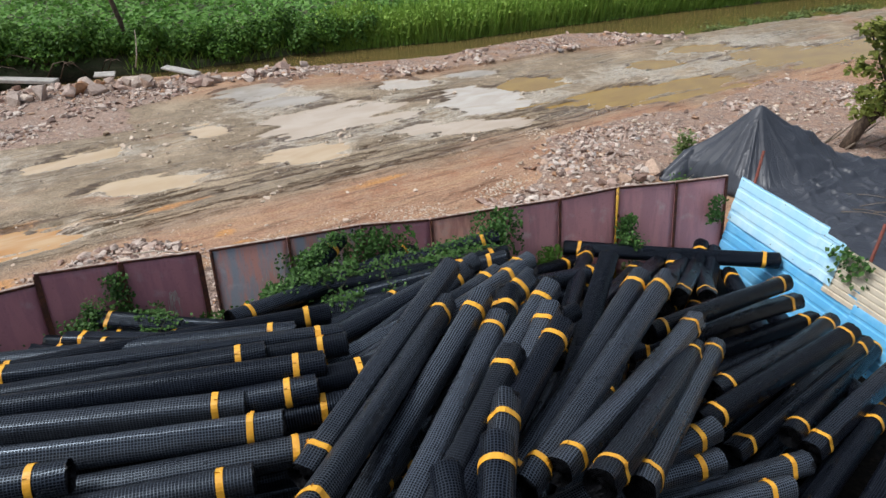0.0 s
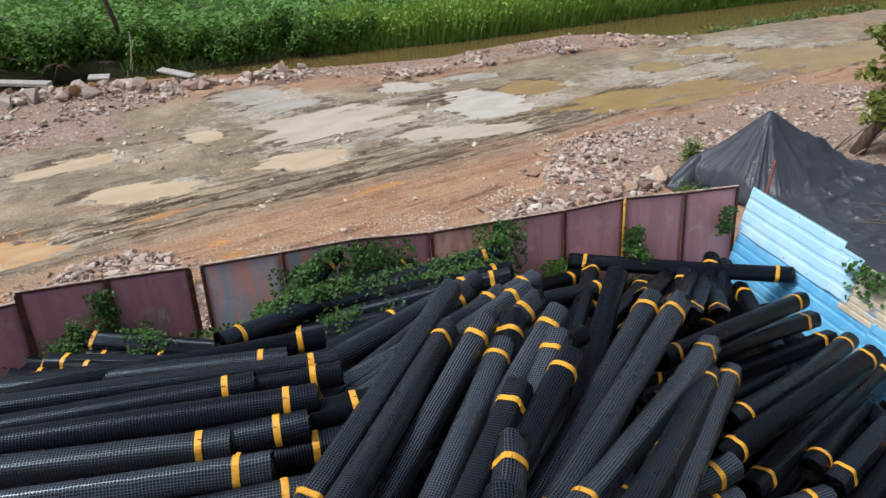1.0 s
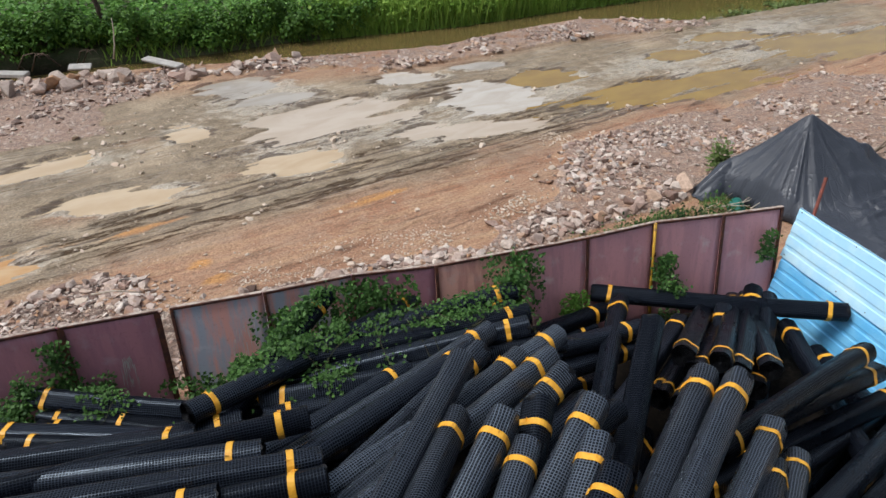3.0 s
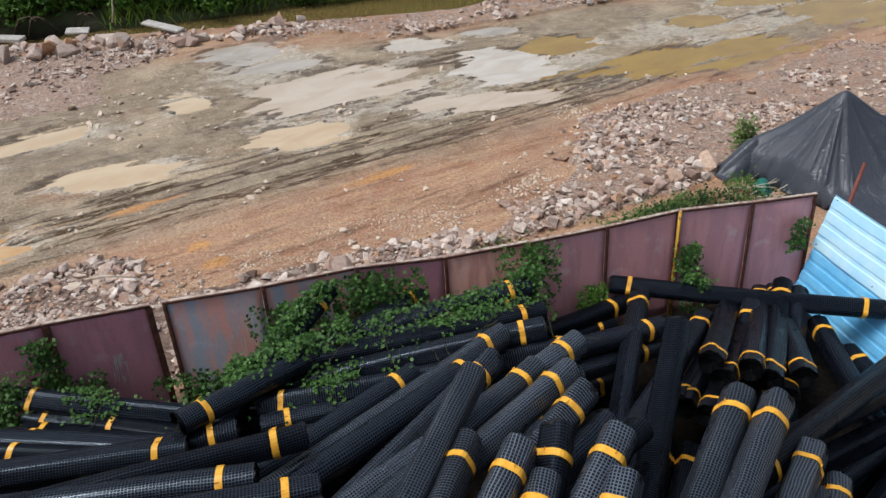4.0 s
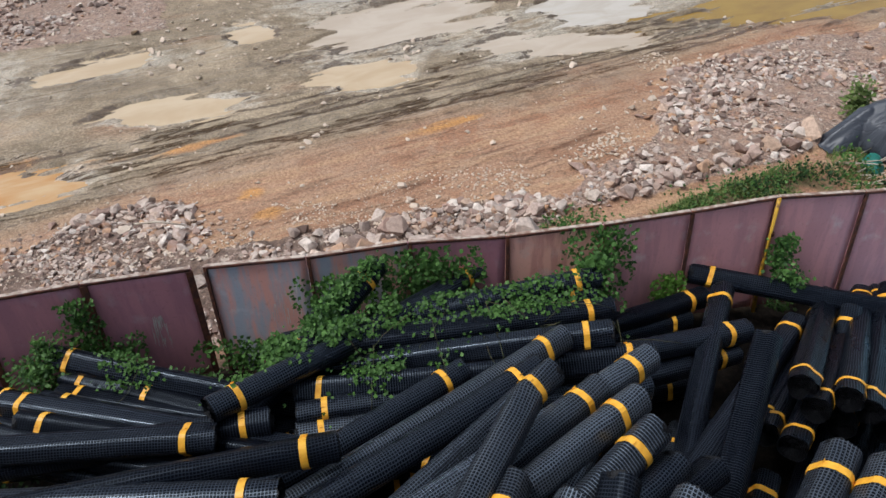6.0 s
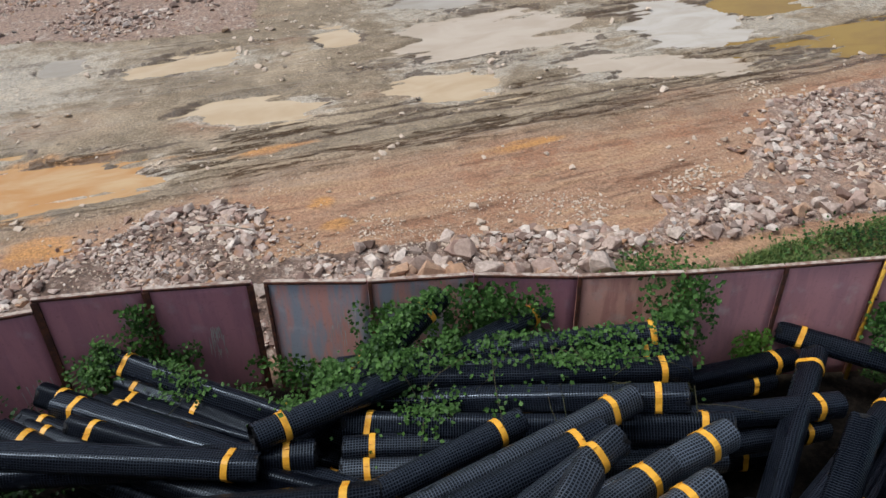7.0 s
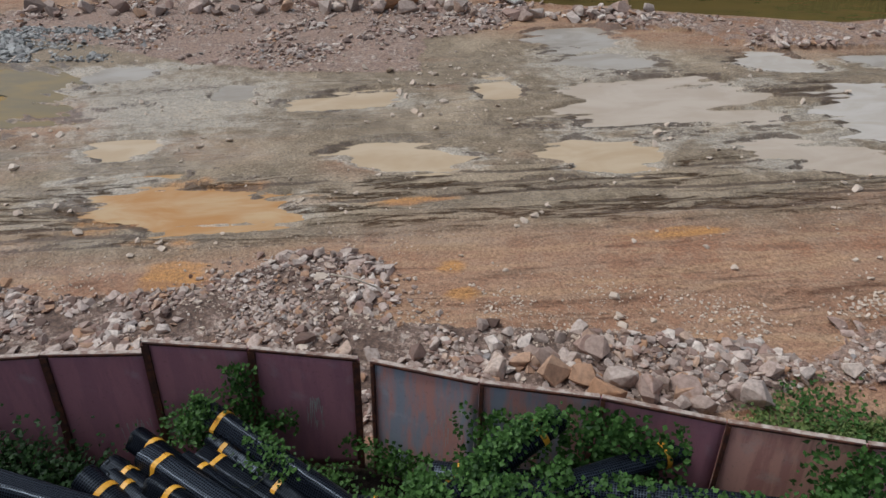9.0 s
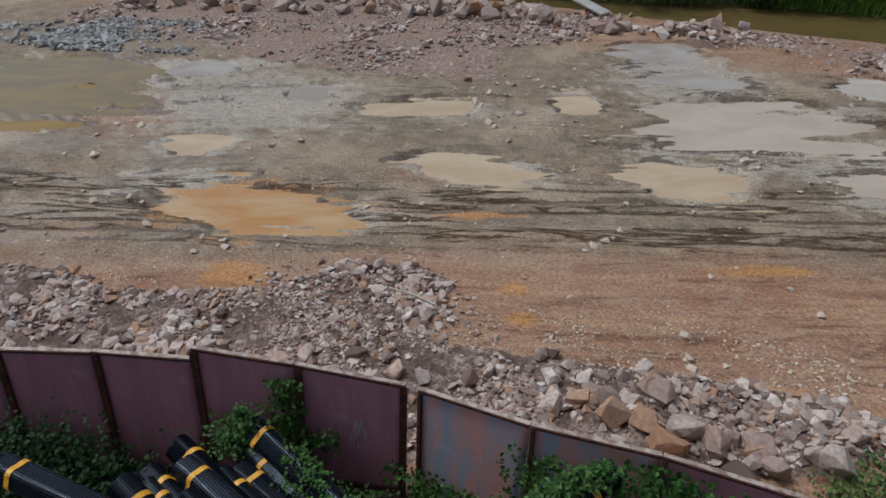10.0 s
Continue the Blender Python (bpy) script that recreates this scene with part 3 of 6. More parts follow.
    tracks = np.maximum(tracks, clay * 0.36 * np.clip(lattice_noise(s * 0.4, v, 1.6, 25) * 2 + 0.5, 0, 1) * (1 - stony) * np.clip((y - fence - 2) / 1, 0, 1))
    # wet mud patches: smoother, and coloured pale for the sky sheen
    slick_sheen = np.zeros(np.shape(x))
    for cx, cy, rr, k in ((-15.6, 14.9, 5.2, 1.6), (-17.8, 16.4, 2.2, 3.0), (-7.8, 23.4, 3.4, 1.5), (1.6, 24.9, 2.2, 2.0), (-1.8, 20.6, 2.2, 3.0), (-11.5, 17.8, 2.6, 3.0), (5.5, 29.0, 5.0, 2.6), (10.5, 34.0, 6.0, 2.4)):
        ss, vv = road_frame(x - cx, y - cy)
        slick_sheen = np.maximum(slick_sheen, np.clip(1.25 - np.hypot(ss / rr, vv * k / rr), 0, 1))
    film = np.clip((1.75 - reach) / 0.5, 0, 1) * np.clip(0.55 + lattice_noise(s * 0.35, v * 1.2, 1.2, 29, 3) * 2.0, 0, 1.15) * np.clip((v - 15.2) / 1.0, 0, 1)
    slick_sheen = np.maximum(slick_sheen, film)
    # yard also blackens the left far bank, painting the shade of its undercut
    return h, {"slick_sheen": slick_sheen * out * (1 - stony), "orange": orange * out * (1 - stony * 0.7) * 0.85, "tracks": tracks * out, "clay": clay * out, "gravel": stony * 0.85 * out, "green": green * out, "yard": np.maximum(1 - out, np.clip(1 - np.abs(y - far - 0.3) / 0.9, 0, 1) * np.clip((-14 - x) / 3, 0, 1)), "wet": wet * out * (1 - green), "damp": damp * (1 - stony) * out}


def spaced(lo, hi, step, ends):
    """Even steps from lo to hi, then ever longer ones out to the ends."""
    core = list(np.arange(lo, hi, step))
    low, high, d = [], [], step
    while (low or core)[-1 if low else 0] > ends[0]:
        d *= 1.16
        low.append((low[-1] if low else core[0]) - d)
    d = step
    while (high or core)[-1] < ends[1]:
        d *= 1.16
        high.append((high or core)[-1] + d)
    return np.array(low[::-1] + core + high)


GX, GY = spaced(-16.5, 17.0, 0.07, (-900, 900)), spaced(6.5, 38.0, 0.07, (-900, 1500))
MX, MY = np.meshgrid(GX, GY)
GH, SOILS = ground_fields(MX, MY)


def ground_at(x, y):
    """Height of the ground sheet at places."""
    x, y = np.atleast_1d(np.asarray(x, float)), np.atleast_1d(np.asarray(y, float))
    return ground_fields(x, y)[0]


def build_ground():
    ny, nx = MX.shape
    verts = np.stack([MX.ravel(), MY.ravel(), GH.ravel()], 1)
    i = np.arange(nx * ny).reshape(ny, nx)
    faces = np.stack([i[:-1, :-1].ravel(), i[:-1, 1:].ravel(), i[1:, 1:].ravel(), i[1:, :-1].ravel()], 1)
    me = bpy.data.meshes.new("ground")
    me.vertices.add(len(verts))
    me.vertices.foreach_set("co", verts.ravel())
    me.loops.add(faces.size)
    me.loops.foreach_set("vertex_index", faces.ravel())
    me.polygons.add(len(faces))
    me.polygons.foreach_set("loop_start", np.arange(0, faces.size, 4))
    me.polygons.foreach_set("use_smooth", np.ones(len(faces), bool))
    me.update(calc_edges=True)
    for key, values in SOILS.items():
        a = me.attributes.new(key, "FLOAT", "POINT")
        a.data.foreach_set("value", np.clip(values, 0, 1).astype(np.float32).ravel())
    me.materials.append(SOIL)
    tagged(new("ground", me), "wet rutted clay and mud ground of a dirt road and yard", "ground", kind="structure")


build_ground()


def build_puddles():
    kinds = {"pale": (WATER_SKY_PALE, "pale milky puddle with the bright sky's reflection put into its colour"), "cream": (WATER_CREAM, "milky tan rain puddle lying on the muddy road"), "milky": (WATER_MILKY, "wide milky rain puddle lying on the muddy road"), "orange": (WATER_ORANGE, "orange clay-coloured puddle lying on the muddy road"),
             "olive": (WATER_OLIVE, "dull olive puddle at the far edge of the road"), "brown": (WATER_BROWN, "ochre brown puddle lying on the muddy road"), "clear": (WATER_SKY_THIN, "shallow puddle on the road with the sky's reflection put into its colour")}
    def reach_of(k, x, y):
        cx, cy, rx, ry, turn, _ = PUDDLES[k]
        c, d = math.cos(radians(turn)), math.sin(radians(turn))
        u, w = (x - cx) * c + (y - cy) * d, -(x - cx) * d + (y - cy) * c
        return np.sqrt((u / rx) ** 2 + (w / ry) ** 2) + 0.3 * lattice_noise(x * 0.7, y * 1.3, 0.6, 200 + k, 2)

    for k, (cx, cy, rx, ry, turn, kind) in enumerate(PUDDLES):
        step = 0.09
        gx, gy = np.arange(-rx * 1.6, rx * 1.6, step), np.arange(-ry * 1.8, ry * 1.8, step)
        U, W = np.meshgrid(gx, gy)
        c, d = math.cos(radians(turn)), math.sin(radians(turn))
        X, Y = cx + U * c - W * d, cy + U * d + W * c
        mine = reach_of(k, X, Y)
        keep = mine < 1.6
        for j in range(len(PUDDLES)):
            if j != k and math.hypot(PUDDLES[j][0] - cx, PUDDLES[j][1] - cy) < 1.8 * (rx + PUDDLES[j][2]):
                keep &= mine <= reach_of(j, X, Y) + 0.14
        index = -np.ones(X.shape, int)
        index[keep] = np.arange(keep.sum())
        quads = np.stack([index[:-1, :-1], index[:-1, 1:], index[1:, 1:], index[1:, :-1]], -1).reshape(-1, 4)
        quads = quads[quads.min(1) >= 0]
        me = bpy.data.meshes.new("puddle")
        me.from_pydata(np.stack([U[keep], W[keep], U[keep] * 0], 1).tolist(), [], quads.tolist())
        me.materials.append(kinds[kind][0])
        ob = new("puddle", me)
        ob.matrix_basis = pose(cx, cy, 0.0005 * k - 0.006, 0, 0, turn)
        tagged(ob, kinds[kind][1], "puddle", "puddles on the road", "stuff")


build_puddles()


def build_canal():
    xs = np.concatenate([np.arange(-60, 60, 1.5)])
    verts, faces = [], []
    for x in xs:
        verts += [(x, line_y(CANAL_NEAR, x) - 0.1, -0.16), (x, line_y(CANAL_FAR, x) + 1.2, -0.16)]
    for k in range(len(xs) - 1):
        faces.append((2 * k, 2 * k + 2, 2 * k + 3, 2 * k + 1))
    tagged(new("water", mesh_of("water", verts, faces, WATER_CANAL)), "still brown water in a narrow roadside canal", "water", kind="structure")


build_canal()


# ---- site hoarding ----
def fence_panel(a, b, paint, label, left_post=True, right_post=False, lean=(-0.10, 0.22), foot=0.0, seed=0, post=0.045):
    """A sheet steel hoarding panel between two top corners, with top rail and posts; lean: how far its top stands out over its foot."""
    a, b = Vector(a), Vector(b)
    root = thing("hoarding_panel", ((a.x + b.x) / 2 - lean[0], (a.y + b.y) / 2 - lean[1], foot), label, "fence panel", "steel hoarding panels")
    off = -Vector(root.location)
    rng = random.Random(seed)
    down = lambda p: Vector((p.x - lean[0] * (p.z - foot) / 1.8, p.y - lean[1] * (p.z - foot) / 1.8, foot))
    across = (b - a).normalized()
    normal = across.cross(Vector((0, 0, 1))).normalized()
    nx, nz = 10, 12
    waves = [(rng.uniform(2, 6), rng.uniform(1, 4), rng.uniform(0, 6), rng.uniform(0.002, 0.007)) for _ in range(4)]
    verts, faces = [], []
    for side in (0, 1):
        for j in range(nz + 1):
            for i in range(nx + 1):
                u, w = i / nx, j / nz
                top = a.lerp(b, u)
                p = down(top).lerp(top, w)
                dent = sum(m * math.sin(k1 * u + k2 * w + ph) for k1, k2, ph, m in waves) * math.sin(math.pi * u)
                verts.append(p + normal * (dent - 0.0025 + 0.005 * side) + off)
    n = (nx + 1) * (nz + 1)
    for j in range(nz):
        for i in range(nx):
            q = j * (nx + 1) + i
            faces.append((q, q + nx + 1, q + nx + 2, q + 1))
            faces.append((n + q, n + q + 1, n + q + nx + 2, n + q + nx + 1))
    rim = [i for i in range(nx)] + [i * (nx + 1) + nx for i in range(nz)] + [nz * (nx + 1) + nx - i for i in range(nx)] + [(nz - i) * (nx + 1) for i in range(nz)]
    for p, q in zip(rim, rim[1:] + rim[:1]):
        faces.append((p, q, n + q, n + p))
    part_mesh("sheet", mesh_of("sheet", verts, faces, paint, True), root)
    inset = across * 0.01
    rail = part("top_rail", bar_bm(a + off + inset + normal * 0.022 - Vector((0, 0, 0.016)), b + off - inset + normal * 0.022 - Vector((0, 0, 0.016)), 0.036, 0.036), RUST, root, "rusty angle iron rail")
    part("top_edge", bar_bm(a + off + inset + Vector((0, 0, 0.005)), b + off - inset + Vector((0, 0, 0.005)), 0.05, 0.007, bevel=0.0), WORN_EDGE, rail, "pale worn top edge")
    for p, wanted, sgn in ((a, left_post, 1), (b, right_post, -1)):
        if wanted:
            q = p + across * 0.03 * sgn + normal * 0.024
            f = down(p) + across * 0.03 * sgn + normal * 0.024
            part("post", bar_bm(f + off, q + off - Vector((0, 0, 0.038)), 0.04, post, across), RUST, root, "rusty steel post")
    return root


MAROON_LABEL = "maroon painted sheet steel hoarding panel, scuffed and leaning outwards"
T = {"m2": (-9.45, 5.75, 1.74), "m1": (-8.45, 6.68, 1.80), "p0": (-7.52, 7.43, 1.83), "p1": (-6.57, 8.16, 1.98), "p2": (-5.60, 8.86, 1.85), "p3": (-4.54, 9.56, 1.71),
     "q1": (-4.39, 9.60, 1.73), "q2": (-3.12, 9.94, 1.85), "q3": (-1.94, 10.47, 1.88), "q4": (-0.76, 10.98, 1.79), "q5": (0.45, 11.42, 1.86),
     "q6": (1.60, 12.05, 1.80), "q7": (2.77, 12.57, 1.86), "q8": (3.96, 13.02, 1.82), "q9": (5.06, 13.36, 1.85)}
fence_panel((-10.4, 4.8, 1.74), T["m2"], MAROON, MAROON_LABEL, seed=1, post=0.085)
fence_panel(T["m2"], T["m1"], MAROON, MAROON_LABEL, seed=2, post=0.085)
fence_panel(T["m1"], (-7.52, 7.43, 1.82), MAROON, MAROON_LABEL, seed=3, post=0.085)
fence_panel(T["p0"], (-6.56, 8.13, 1.83), MAROON, MAROON_LABEL, seed=4, post=0.085)
fence_panel(T["p1"], T["p2"], MAROON, "maroon steel hoarding panel with a climber on its post", seed=5, post=0.085)
fence_panel(T["p2"], T["p3"], MAROON, "maroon steel hoarding panel with white scratches", right_post=True, seed=6, post=0.085)
fence_panel(T["q1"], T["q2"], MIXED, "blue and red streaked worn steel hoarding panel", seed=7)
fence_panel(T["q2"], T["q3"], MIXED, "worn steel hoarding panel half covered by climbers", seed=8)
fence_panel(T["q3"], T["q4"], MAROON, "maroon steel hoarding panel mostly hidden by climbers", seed=9)
fence_panel(T["q4"], T["q5"], SALMON, "salmon pink worn steel hoarding panel with rust stains", seed=10)
fence_panel((0.46, 11.44, 1.84), T["q6"], FADED, "maroon steel hoarding panel with a pale scuff", seed=11)
fence_panel(T["q6"], T["q7"], FADED, MAROON_LABEL, right_post=True, seed=12)
fence_panel(T["q7"], T["q8"], FADED, "greyish maroon steel hoarding panel beside a yellow pole", False, seed=13)
fence_panel(T["q8"], T["q9"], FADED, MAROON_LABEL, right_post=True, seed=14)

pole = thing("yellow_pole", (2.9, 12.3, 0), "chipped yellow steel pipe standing at the hoarding", "pole")
part("pipe", tube_bm([(-0.03, -0.08, 0), (-0.09, 0.13, 0.95), (-0.13, 0.22, 1.86)], [0.028] * 3, 10), YELLOW_POLE, pole)
for z, y in ((0.55, 0.03), (1.25, 0.17)):
    part("clamp", tube_bm([(-0.08, y, z), (-0.085, y + 0.012, z + 0.06)], [0.036] * 2, 10), RUST, pole, "rusty clamp")


# plain unseen wall added at the yard's rear to dim the rolls' low reflections
def flag_wall():
    bm = bmesh.new()
    bmesh.ops.create_cube(bm, size=1, matrix=Matrix.Translation((0, -5.2, 3.0)) @ Matrix.Diagonal((34, 0.25, 6.0, 1)))
    bmesh.ops.bevel(bm, geom=bm.edges[:], offset=0.02, segments=1, affect="EDGES")
    me = bpy.data.meshes.new("flag_wall_south")
    bm.to_mesh(me)
    bm.free()
    me.materials.append(FLAG_WALL)
    tagged(new("flag_wall_south", me), "plain dull grey-brown wall added out of view to block low light behind the yard", "wall", kind="structure")


flag_wall()


# white scratches on the steel
def scratches(left, right, at, spread, low, high, many, seed, label):
    a, b = Vector(left), Vector(right)
    mid = a.lerp(b, at)
    root = thing("chalk_scratches", (mid.x, mid.y, low), label, "marks", "scratches on the hoarding", "stuff")
    rng = random.Random(seed)
    verts, faces = [], []
    across = (b - a).normalized()
    normal = across.cross(Vector((0, 0, 1))).normalized()
    for _ in range(many):
        u, z = rng.gauss(at, spread), rng.uniform(low, high)
        top = a.lerp(b, u)
        p = Vector((top.x + 0.10 * (top.z - z) / 1.8, top.y - 0.22 * (top.z - z) / 1.8, z)) + normal * 0.0125
        l, w = rng.uniform(0.06, 0.26), rng.uniform(0.003, 0.008)
        d = Vector((0.10 * l / 1.8, -0.22 * l / 1.8, -l)) + across * rng.uniform(-0.02, 0.02)
        k = len(verts)
        verts += [p - across * w, p + across * w, p + d + across * w * 0.4, p + d - across * w * 0.4]
        faces.append((k, k + 1, k + 2, k + 3))
    off = Vector(root.location)
    part_mesh("scratch_marks", mesh_of("scratch_marks", [v - off for v in verts], faces, WHITE_BAG), root)


scratches(T["p2"], T["p3"], 0.55, 0.06, 0.75, 1.15, 28, 4, "white chalky scratches on the maroon steel panel")
scratches(T["p0"], T["p1"], 0.76, 0.09, 0.45, 0.85, 34, 5, "pale scuffs low on the maroon steel panel")
scratches(T["q1"], T["q2"], 0.80, 0.10, 0.85, 1.45, 24, 6, "white scuffs on the blue and red panel")


# ---- corrugated side fence ----
def ribbed_sheet(corner, along, up, length, height, material, label, rib=0.20, depth=0.013, seed=0):
    """A trapezoid-ribbed steel sheet whose ribs run lengthwise; corner is its lower near end."""
    along, up = Vector(along).normalized(), Vector(up).normalized()
    out = up.cross(along).normalized()
    root = thing("corrugated_sheet", corner, label, "metal sheet", "side fence sheets")
    rng = random.Random(seed)
    prof, y = [], 0.0
    while y < height:
        for dy, d in ((0, 0), (0.62, 0), (0.70, 1), (0.92, 1)):
            if y + dy * rib <= height:
                prof.append((y + dy * rib, d * depth))
        y += rib
    prof.append((height, 0))
    nx = 8
    bends = [rng.uniform(-0.012, 0.012) for _ in range(nx + 1)]
    verts, faces = [], []
    for side in (0, 1):
        for i in range(nx + 1):
            for y, d in prof:
                verts.append(along * length * i / nx + up * y + out * (d + bends[i] + 0.003 * side))
    m, n = len(prof), (nx + 1) * len(prof)
    for i in range(nx):
        for j in range(m - 1):
            q = i * m + j
            faces.append((q, q + m, q + m + 1, q + 1))
            faces.append((n + q, n + q + 1, n + q + m + 1, n + q + m))
    for i in range(nx):
        for q in (i * m, i * m + m - 1):
            faces.append((q, q + m, n + q + m, n + q))
    for j in range(m - 1):
        for q in (j, nx * m + j):
            faces.append((q, q + 1, n + q + 1, n + q))
    part_mesh("sheet", mesh_of("sheet", verts, faces, material), root)
    bm = bmesh.new()
    for k in range(int(length / 0.6) + 1):
        for y in (0.06, height - 0.06):
            c = along * (0.08 + k * 0.6) + up * y + out * 0.006
            bmesh.ops.create_uvsphere(bm, u_segments=6, v_segments=4, radius=0.012, matrix=Matrix.Translation(c))
    tagged(part("screws", bm, RUST, root, "rusty roofing screws"), kind="stuff")
    return root


SIDE = Vector((0.40, -0.917, 0)).normalized()
SIDE_UP = Vector((0.20, 0.16, 1.0)).normalized()
ribbed_sheet((4.98, 12.98, 0.02), SIDE - Vector((0, 0, 0.02)), SIDE_UP, 3.3, 1.22, BLUE_SHEET, "bright blue ribbed steel sheet, lower row of the side fence", seed=1)
ribbed_sheet((5.13, 13.16, 0.98), SIDE - Vector((0, 0, 0.015)), SIDE_UP, 2.35, 0.92, PALE_BLUE_SHEET, "faded pale blue ribbed steel sheet overlapping the row below", rib=0.24, seed=2)
ribbed_sheet((6.02, 11.10, 0.98), SIDE - Vector((0, 0, 0.03)), SIDE_UP, 0.55, 0.78, PALE_BLUE_SHEET, "short pale blue ribbed sheet with spots of green", rib=0.24, seed=3)
ribbed_sheet((6.18, 10.72, 0.82), SIDE, SIDE_UP, 2.6, 0.86, CREAM_SHEET, "cream weather-stained ribbed steel sheet of the side fence", rib=0.11, depth=0.02, seed=4)
ribbed_sheet((6.28, 9.95, 0.02), SIDE, SIDE_UP, 2.6, 1.0, BLUE_SHEET, "blue ribbed steel sheet below a cream one", seed=5)


def fence_post(foot, top):
    root = thing("rusty_post", foot, "red rusted steel pipe holding up the side fence", "post", "side fence posts")
    part("pipe", tube_bm([(0, 0, 0), Vector(top) - Vector(foot)], [0.03, 0.03], 8), RUST_RED, root)


fence_post((5.42, 13.1, 0), (5.74, 13.62, 2.3))
fence_post((6.75, 10.7, 0), (7.05, 11.0, 2.0))


# ---- black plastic sheet over a heap ----
def heap_cover():
    """A sheet pulled up to a point by a pole: straight sides, a gathered corner, a low apron."""
    nx, ny = 300, 300
    xs, ys = np.linspace(4.05, 13.5, nx), np.linspace(11.2, 20.6, ny)
    X, Y = np.meshgrid(xs, ys)
    th = np.arctan2(Y - 17.38, X - 6.75)
    r = np.hypot(X - 6.75, Y - 17.38)
    wob = lattice_noise(X, Y, 1.4, 31, 2)
    # fall of the cloth per metre, round the compass from the pole
    fall = np.interp(np.degrees(th), [-180, -140, -100, -60, -25, 3, 40, 90, 130, 163, 180], [1.15, 1.5, 1.3, 1.15, 0.82, 0.62, 0.9, 1.2, 1.0, 0.86, 1.15])
    near = np.clip(r / 0.45, 0, 1) * np.clip(2.0 - r * 0.8, 0.15, 1)
    ray = th * 7 + wob * 0.35 + 0.5 * np.sin(th * 3)
    folds = (0.5 - np.abs(np.sin(ray)) ** 0.6) * 0.15 * near + (0.5 - np.abs(np.sin(ray * 2.3 + 1.0))) * 0.05 * near
    folds *= np.clip(0.65 + lattice_noise(th * 1.3, r * 0.2, 0.5, 33, 1), 0, 1.4)
    # the sides sag between the pole and the ground
    peak = 2.20 - fall * np.sqrt(r * r + 0.006) - 0.16 * np.sin(np.clip(r / 1.9, 0, 1) * math.pi) * np.clip(np.abs(np.degrees(th) - 3) / 40, 0.25, 1) + folds
    r2 = np.hypot((X - 9.3) * 0.8, Y - 17.6)
    peak2 = 0.72 - 0.12 * r2
    apron = 0.42 + 0.10 * wob - 0.03 * (X - 8) - 1.5 * np.clip(7.6 - X, 0, 2)
    z = np.logaddexp(np.logaddexp(peak * 11, peak2 * 11), apron * 11) / 11
    # long shallow pleats over the apron
    pleat = np.abs(lattice_noise((X * 0.86 + Y * 0.5) * 0.35, (Y * 0.86 - X * 0.5) * 1.5, 0.7, 32, 2))
    z += (0.3 - np.clip(pleat, 0, 0.3)) * 0.30 * np.clip((X - 7.1) / 0.8, 0, 1)
    crinkle = np.abs(lattice_noise(X * 0.9 - Y * 0.5, Y * 0.9 + X * 0.5, 0.55, 35, 2)) + 0.6 * np.abs(lattice_noise(X + 0.4 * Y, Y * 0.7, 0.28, 36, 1))
    z += (0.5 - np.clip(crinkle, 0, 0.5)) * 0.20 * np.clip((X - 7.3) / 0.8, 0, 1)
    # the gathered corner droops to the ground
    ux, uy = -0.86, -0.51
    u, w = (X - 5.3) * ux + (Y - 17.75) * uy, -(X - 5.3) * uy + (Y - 17.75) * ux
    tail = 0.80 - 0.82 * np.clip(u, 0, 1) - 0.9 * np.abs(w) ** 1.4 + 0.035 * np.sin(w * 26 + u * 3)
    on_tail = np.minimum.reduce([0.30 - np.abs(w) + 0.05 * wob, u + 0.15, 0.84 - u])
    front = 0.76 * (X - 6.02) + 0.65 * (Y - 16.53) + 0.07 * lattice_noise(X, Y, 0.5, 34, 2)
    rim = np.minimum.reduce([X - 4.8, 13.4 - X, 19.4 - 1.0 * np.clip(X - 7.0, 0, 1.3) - 0.16 * np.clip(X - 8.3, 0, 9) - Y + 0.2 * wob, front + 2.6 * np.clip((X - 6.5) / 0.9, 0, 1), Y - 11.7 - 0.15 * wob, (X - 4.7) * 0.9 + 17.5 - Y])
    z = np.where(on_tail > rim, np.maximum(tail, 0.1), np.where(on_tail > 0, np.maximum(z, tail), z))
    rim = np.maximum(rim, on_tail)
    keep = rim > -0.05
    lift = np.clip(rim / 0.16, 0, 1)
    z = 0.10 + (z - 0.10) * lift ** 0.5
    index = -np.ones(X.shape, int)
    index[keep] = np.arange(keep.sum())
    verts = np.stack([X[keep], Y[keep], z[keep]], 1)
    faces = []
    for j in range(ny - 1):
        for i in range(nx - 1):
            q = (index[j, i], index[j, i + 1], index[j + 1, i + 1], index[j + 1, i])
            if min(q) >= 0:
                faces.append(q)
    me = mesh_of("plastic_sheet", verts, faces, TARP, True)
    ob = tagged(new("plastic_sheet", me), "black creased plastic sheet draped over a heap beside the fence", "tarpaulin")
    mod = ob.modifiers.new("thickness", "SOLIDIFY")
    mod.thickness = 0.006


heap_cover()


